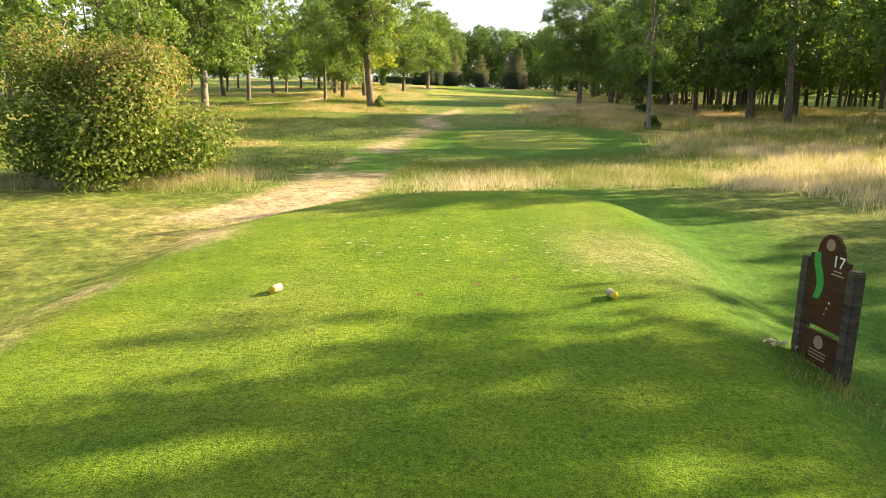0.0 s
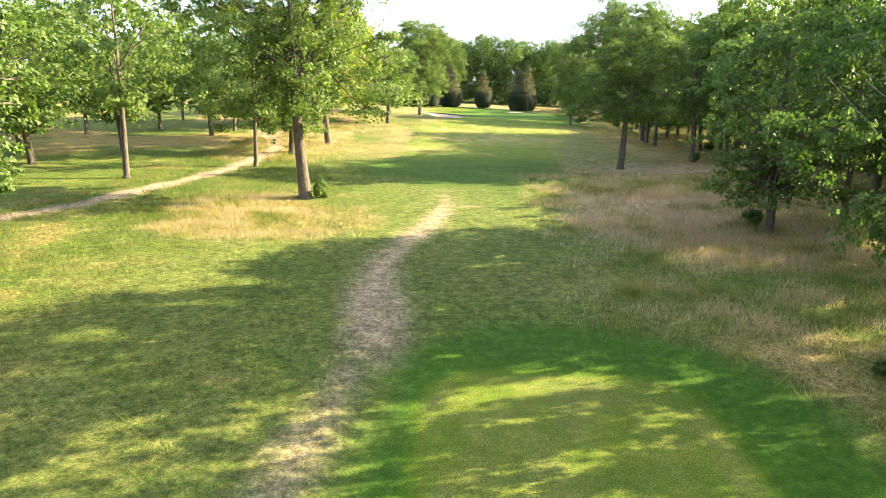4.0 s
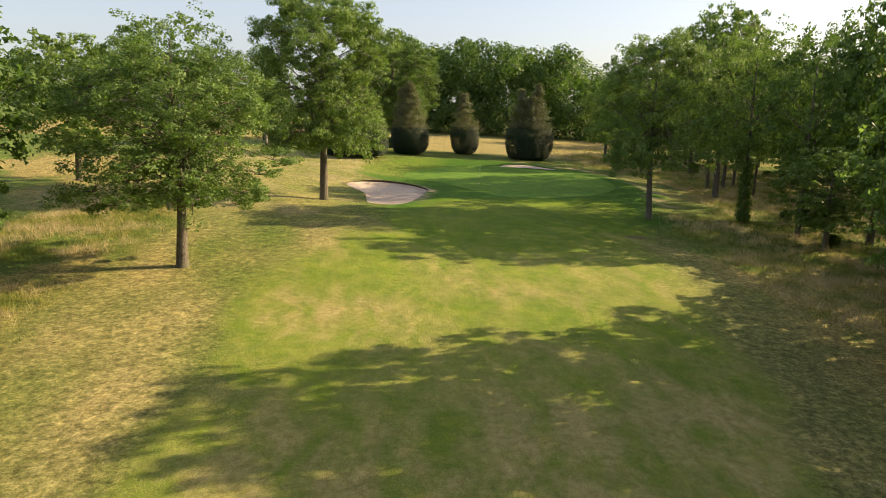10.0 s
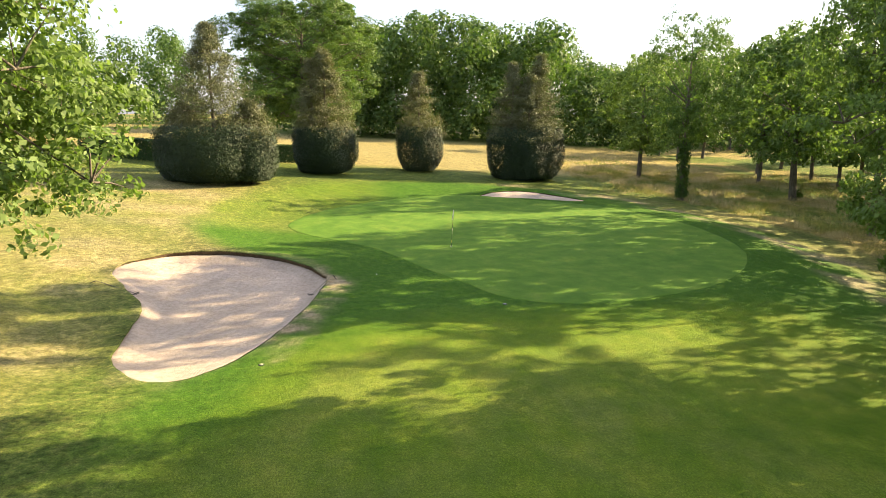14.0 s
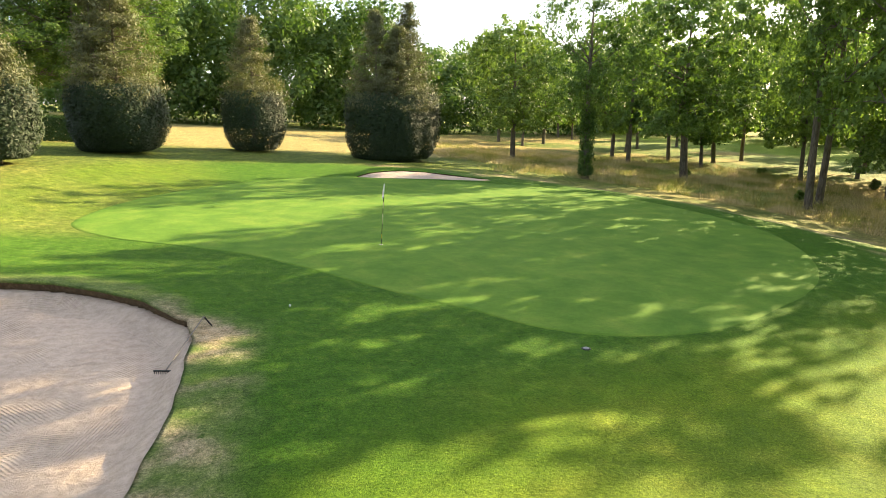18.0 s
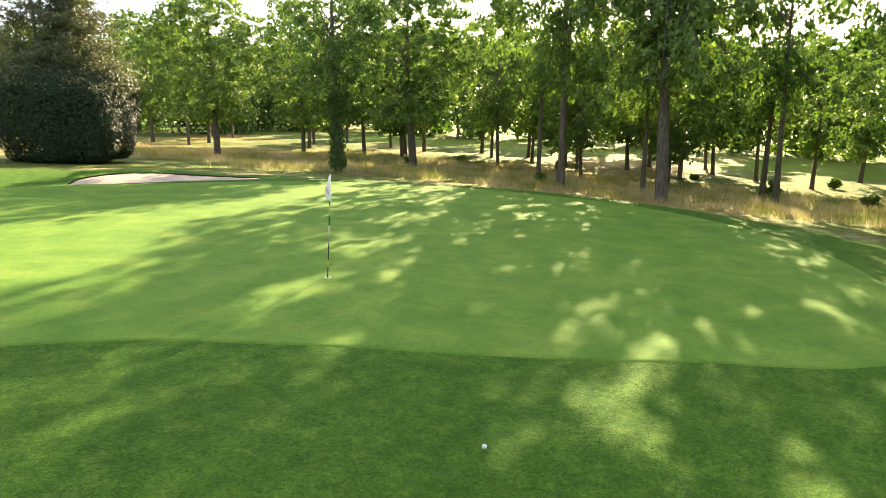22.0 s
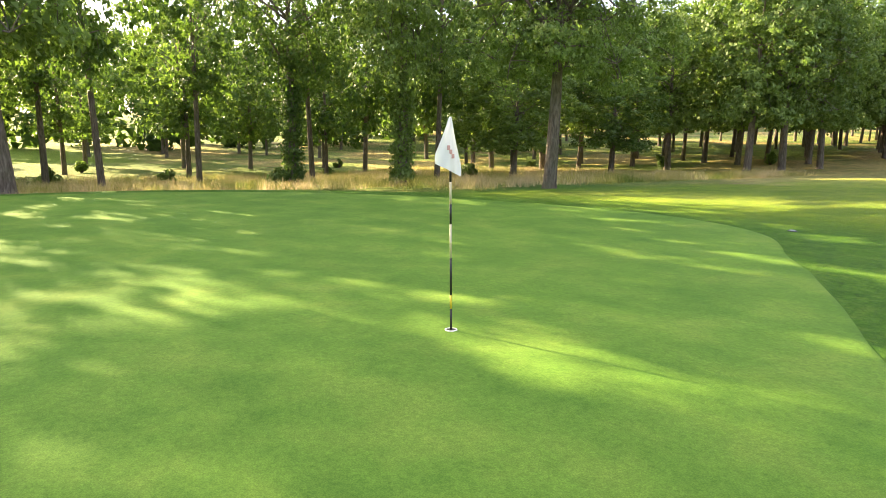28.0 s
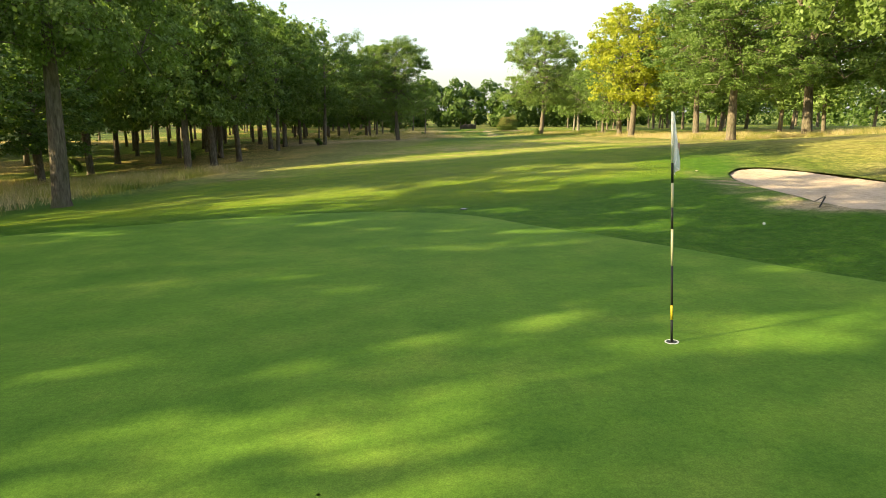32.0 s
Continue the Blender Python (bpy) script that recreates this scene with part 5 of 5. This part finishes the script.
def tee_marker(x, y, turn, label):
    root = new("tee_marker")
    root.matrix_basis = pose(x, y, gz(x, y) + 0.05, 84, 0, turn) @ Matrix.Scale(0.74, 4)
    part("log", lathe("log", ((0.052, -0.11), (0.06, -0.1), (0.06, 0.1), (0.052, 0.108)), 18), LOG, root)
    part("painted_end", lathe("painted_end", ((0.056, 0.106), (0.054, 0.113), (0.0, 0.114)), 18, False), YELLOW, root, "yellow painted end")
    return tagged(root, label, "tee marker", "yellow tee markers")


tee_marker(-4.12, -26.09, -17, "short white log tee marker with a yellow end")
tee_marker(-0.51, -26.39, 4, "short white log tee marker with a yellow end")
for x, y in ((-0.06, 1.9), (3.75, 2.1)):
    tee_marker(x, y, 0, "small log tee marker on the front tee")

POST = log_wood("weathered_timber", (0.03, 0.025, 0.02), (0.12, 0.1, 0.08))
BOARD = log_wood("brown_board", (0.045, 0.02, 0.01), (0.085, 0.04, 0.02))
LEAFGREEN = plain("painted_green", (0.04, 0.3, 0.06))
TAN = plain("tan_emblem", (0.32, 0.22, 0.16))


def flat_shape(name, outline, thick):
    bm = bmesh.new()
    vs = [bm.verts.new((x, 0, z)) for x, z in outline]
    f = bm.faces.new(vs)
    out = bmesh.ops.extrude_face_region(bm, geom=[f])
    bmesh.ops.translate(bm, vec=(0, thick, 0), verts=[v for v in out["geom"] if isinstance(v, bmesh.types.BMVert)])
    bmesh.ops.recalc_face_normals(bm, faces=bm.faces)
    return bm_mesh(name, bm, False)


def arch(w, h, r, z0):
    pts = [(-w / 2, z0), (w / 2, z0), (w / 2, z0 + h - r)]
    pts += [(w * 0.34 * math.cos(a), z0 + h - r + r * math.sin(a)) for a in np.linspace(0.1, math.pi - 0.1, 14)]
    return pts + [(-w / 2, z0 + h - r)]


sign = new("hole_sign")
sign.matrix_basis = pose(1.0, -27.62, -4.12, 0, 0, -82)
for x in (-0.27, 0.27):
    p = box("post", 0.1, 0.1, 1.15, 0.012, (x, 0, 0.42))
    part("post", p, POST, sign, "weathered dark timber post")
board = part("board", flat_shape("board", arch(0.44, 0.82, 0.2, 0.42), 0.03), BOARD, sign, "brown board with an arched top")
board.location = (0, -0.035, 0)
lower = part("lower_board", box("lower_board", 0.44, 0.03, 0.3, 0.006, (0, -0.02, 0.22)), BOARD, sign)
part("map_of_hole", flat_shape("map_of_hole", [(0.035 * math.sin(t * 5) + s * (0.032 + 0.012 * math.sin(3 * t)) - 0.1, 0.66 + 0.4 * t) for s, ts in ((-1, np.linspace(0, 1, 9)), (1, np.linspace(1, 0, 9))) for t in ts], 0.006), LEAFGREEN, board, "painted green outline of the hole").location = (0, -0.006, 0)
part("emblem", flat_shape("emblem", [(0.05 * math.cos(a), 1.15 + 0.05 * math.sin(a)) for a in np.linspace(0, 6.0, 18)], 0.005), TAN, board).location = (0, -0.005, 0)
txt = bpy.data.curves.new("number", 'FONT')
txt.body = "17"
txt.size = 0.14
txt.extrude = 0.002
txt.align_x = 'CENTER'
txt.materials.append(WHITE)
number = new("number", txt)
number.parent = board
number.matrix_basis = pose(0.11, -0.003, 0.98, 90, 0, 0)
number["label"] = "white numerals"
for k, (w, z) in enumerate(((0.09, 0.945), (0.14, 0.915))):
    part("caption_bar", box("caption_bar", w, 0.004, 0.014, 0.001, (0.11, -0.002, z)), TAN, board)
for k in range(3):
    part("dot", box("dot", 0.016, 0.004, 0.02, 0.002, (0.06 - 0.02 * k, -0.002, 0.66 - 0.055 * k)), (WHITE, YELLOW, TAN)[k], board)
part("badge", flat_shape("badge", [(0.055 * math.cos(a), 0.285 + 0.06 * math.sin(a)) for a in np.linspace(0, 6.0, 16)], 0.004), TAN, lower).location = (0, -0.039, 0)
for k in range(3):
    part("caption_bar", box("caption_bar", 0.2, 0.004, 0.012, 0.001, (0, -0.037, 0.2 - 0.03 * k)), TAN, lower)
tagged(sign, "brown wooden golf hole sign between two weathered posts", "sign")


chips = new("bark_chips")
chips.matrix_basis = pose(0.74, -27.35, gz(0.74, -27.35))
CHIP = log_wood("pale_chip", (0.3, 0.23, 0.16), (0.55, 0.45, 0.34))
r_ = random.Random(3)
for k in range(26):
    ch = part("chip", box("chip", r_.uniform(0.03, 0.07), r_.uniform(0.012, 0.025), 0.008, 0.002), CHIP, chips)
    ch.matrix_basis = pose(r_.gauss(0, 0.07), r_.gauss(0, 0.05), 0.012 + 0.03 * r_.random(), r_.uniform(-25, 25), r_.uniform(-25, 25), r_.uniform(0, 360))
tagged(chips, "small heap of pale bark chips on the grass", "bark")


def scatter_discs(name, spots, size, mat, label, seed, lift=0.006):
    """Flat ragged specks lying on the turf."""
    r = np.random.RandomState(seed)
    v, f = [], []
    for x, y in spots:
        s = size * r.uniform(0.5, 1.4)
        first = len(v)
        for k in range(6):
            a = 6.283 * k / 6
            q = s * r.uniform(0.6, 1.2)
            px, py = x + math.cos(a) * q * 1.4, y + math.sin(a) * q * 0.8
            v.append((px, py, gz(px, py) + lift))
        f.append(tuple(range(first, first + 6)))
    me = mesh_of(name, v, f)
    me.materials.append(mat)
    return tagged(new(name, me), label, "turf mark", kind="stuff")


r_ = np.random.RandomState(4)
scatter_discs("sanded_divots", np.stack([r_.uniform(-4.0, -0.6, 90), -23.6 + r_.normal(size=90) * 0.75], 1), 0.026, plain("divot_sand", (0.33, 0.31, 0.15), 0.95), "pale sand-filled divots on the tee", 5)
scatter_discs("worn_divots", [(-2.55, -26.23), (-3.79, -24.8), (-1.48, -24.9), (-1.47, -25.65), (-2.2, -25.2), (-1.9, -25.9), (-3.1, -24.4)], 0.035, SOIL, "small dark divots cut into the tee", 6)
for cx, cy, sx, sy, n_ in ((-2.61, -9.84, 0.35, 0.5, 90), (-2.5, -7.2, 0.5, 0.4, 60), (-2.05, -1.2, 0.5, 0.5, 40)):
    scatter_discs("clover_patch", np.stack([cx + r_.normal(size=n_) * sx, cy + r_.normal(size=n_) * sy], 1), 0.012, WHITE, "white clover flowers in the grass before the forward tee", 9, 0.16)
scatter_discs("clover_flowers", np.stack([0.72 + r_.normal(size=34) * 0.16, -28.35 + r_.normal(size=34) * 0.28], 1), 0.005, WHITE, "tiny white clover flowers by the sign", 7, 0.09)

DEAD = leaf_material("dead_leaf", (0.1, 0.05, 0.03), (0.2, 0.1, 0.07), (0.3, 0.17, 0.12), 0.2)
scatter_discs("fallen_leaves", np.stack([22.6 + r_.normal(size=240) * 0.55, 124.6 + r_.normal(size=240) * 0.3], 1), 0.045, DEAD, "patch of reddish fallen leaves on shaded turf", 8, 0.02)

# the timber stack on the back of the tee
stack = new("timber_stack")
stack.matrix_basis = pose(-2.2, -39.5, gz(-2.2, -39.5))
for row in range(5):
    for k in range(3 if row < 4 else 2):
        lg = part("log", lathe("log", ((0.12, -0.75), (0.14, -0.72), (0.14, 0.72), (0.12, 0.75)), 12), POST, stack)
        lg.matrix_basis = pose(-1.5 + 1.52 * k + (0.7 if row == 4 else 0), 0, 0.15 + 0.27 * row, 0, 90, 0)
for x in (-2.3, -0.75, 0.8, 2.3):
    part("post", box("post", 0.14, 0.14, 2.1, 0.012, (x, 0.22, 0.95)), POST, stack, "dark upright timber post")
tagged(stack, "dark stack of timber logs with posts behind the tee", "timber")
yellow = new("yellow_marker")
yellow.matrix_basis = pose(-12.35, 158.0, gz(-12.35, 158.0))
part("block", box("block", 0.34, 0.2, 0.2, 0.03, (0, 0, 0.1)), YELLOW, yellow)
part("foot", box("foot", 0.3, 0.16, 0.03, 0.005, (0, 0, 0.0)), BLACK, yellow)
tagged(yellow, "small yellow block marker on worn turf", "marker")


# ---- long grass ----
def grass_patch(name, n, area, leaf, label, seed, height, blades, pick, width=0.028):
    """Tufts of bent blades where the long grass grows."""
    r = np.random.RandomState(seed)
    x, y = r.uniform(area[0], area[1], n), r.uniform(area[2], area[3], n)
    f, g, e, l, d, ap = turf_zones(x, y)
    rim = np.minimum.reduce([x - area[0], area[1] - x, y - area[2], area[3] - y])
    w = pick(x, y, l, d) * step(-0.3, 2.2, rim + 0.9 * soft_noise(x, y, 0.9, 66))
    k = r.uniform(0, 1, n) < w
    x, y = x[k], y[k]
    n = len(x) * blades
    tuft = np.repeat(r.uniform(0, 6.283, len(x)), blades)
    tall = np.repeat(r.uniform(0.65, 1.2, len(x)), blades)
    x, y = np.repeat(x, blades) + r.normal(size=n) * 0.16, np.repeat(y, blades) + r.normal(size=n) * 0.16
    z = ground_z(x, y)
    h = height * tall * r.uniform(0.45, 1.1, n)
    a = tuft + r.normal(size=n) * 0.9
    dx, dy = np.cos(a), np.sin(a)
    out = r.uniform(0.15, 0.9, n) * h
    turn = r.uniform(0, 6.283, n)
    half = width * r.uniform(0.5, 1.2, n)
    base = np.stack([x, y, z - 0.02], 1)
    side = np.stack([np.cos(turn) * half, np.sin(turn) * half, 0 * z], 1)
    tip = base + np.stack([dx * out, dy * out, h], 1)
    v = np.stack([base - side * 0.5, base + side * 0.5, tip], 1).reshape(-1, 3)
    me = mesh_of(name, v, np.arange(3 * n).reshape(n, 3))
    me.materials.append(leaf)
    return tagged(new(name, me), label, "grass", kind="stuff")


patchy = lambda x, y: step(-0.5, 0.5, soft_noise(x, y, 0.45, 77) + 0.3)
grass_patch("long_dry_grass", 12000, (-5, 17, -25, -4), BLADE_STRAW, "long pale golden grass between the tees", 71, 0.4, 14, lambda x, y, l, d: l * patchy(x, y) ** 2 * np.maximum(step(-11, -13.5, y), 0.75 * step(4, 9, x)), 0.009)
grass_patch("long_green_grass", 5200, (-5, 9, -15.5, -6), BLADE_GREEN, "long green grass in front of the forward tee", 70, 0.26, 13, lambda x, y, l, d: l * 0.95, 0.009)
grass_patch("bush_foot_grass", 3200, (-15, -6.4, -20, -9), BLADE_STRAW, "pale long grass at the foot of the bush", 72, 0.42, 12, lambda x, y, l, d: l * patchy(x, y), 0.013)
grass_patch("sign_grass", 420, (0.4, 1.5, -28.9, -27.0), BLADE_GREEN, "lush green grass round the sign posts", 79, 0.16, 14, lambda x, y, l, d: np.exp(-((x - 0.95) / 0.35) ** 2 - ((y + 27.9) / 0.6) ** 2), 0.01)
grass_patch("rough_grass_by_wood", 15000, (6, 40, -20, 50), BLADE, "tall dry grass along the open wood", 73, 0.55, 9, lambda x, y, l, d: l * patchy(x, y), 0.022)
grass_patch("brown_grass_clearing", 12000, (5, 27, 22, 52), BLADE_BROWN, "withered brown grass in the clearing", 78, 0.45, 9, lambda x, y, l, d: d * patchy(x, y), 0.018)
grass_patch("rough_grass_beside_track", 16000, (-26, -4, -14, 60), BLADE_GREEN, "tufted rough grass beside the worn track", 74, 0.32, 8, lambda x, y, l, d: l * 0.9, 0.018)
grass_patch("golden_grass_under_oak", 9500, (-20, -3.5, 24, 42), BLADE, "golden long grass round the foot of an oak", 69, 0.42, 9, lambda x, y, l, d: patchy(x, y) * step(1.3, 0.6, np.hypot((x + 11) / 7.0, (y - 32.5) / 6.5)), 0.017)
grass_patch("clearing_grass", 11000, (3.5, 24, 14, 52), BLADE, "tall green and straw grass in the clearing", 68, 0.5, 9, lambda x, y, l, d: patchy(x + 40, y) * step(3.5, 6.5, x - 0.05 * (y - 20)), 0.016)
grass_patch("golden_rough", 24000, (-26, -8, 55, 128), BLADE, "long golden rough along the fairway", 75, 0.5, 8, lambda x, y, l, d: l * patchy(x, y), 0.024)
grass_patch("golden_rough_under_oaks", 31000, (26, 66, 104, 200), BLADE, "tall golden grass under the oaks behind the green", 76, 0.6, 8, lambda x, y, l, d: l * (0.35 + 0.65 * patchy(x, y)), 0.024)
grass_patch("dry_field_grass", 9000, (-30, 48, 188, 222), BLADE, "dry field grass behind the conifers", 77, 0.45, 6, lambda x, y, l, d: l, 0.045)
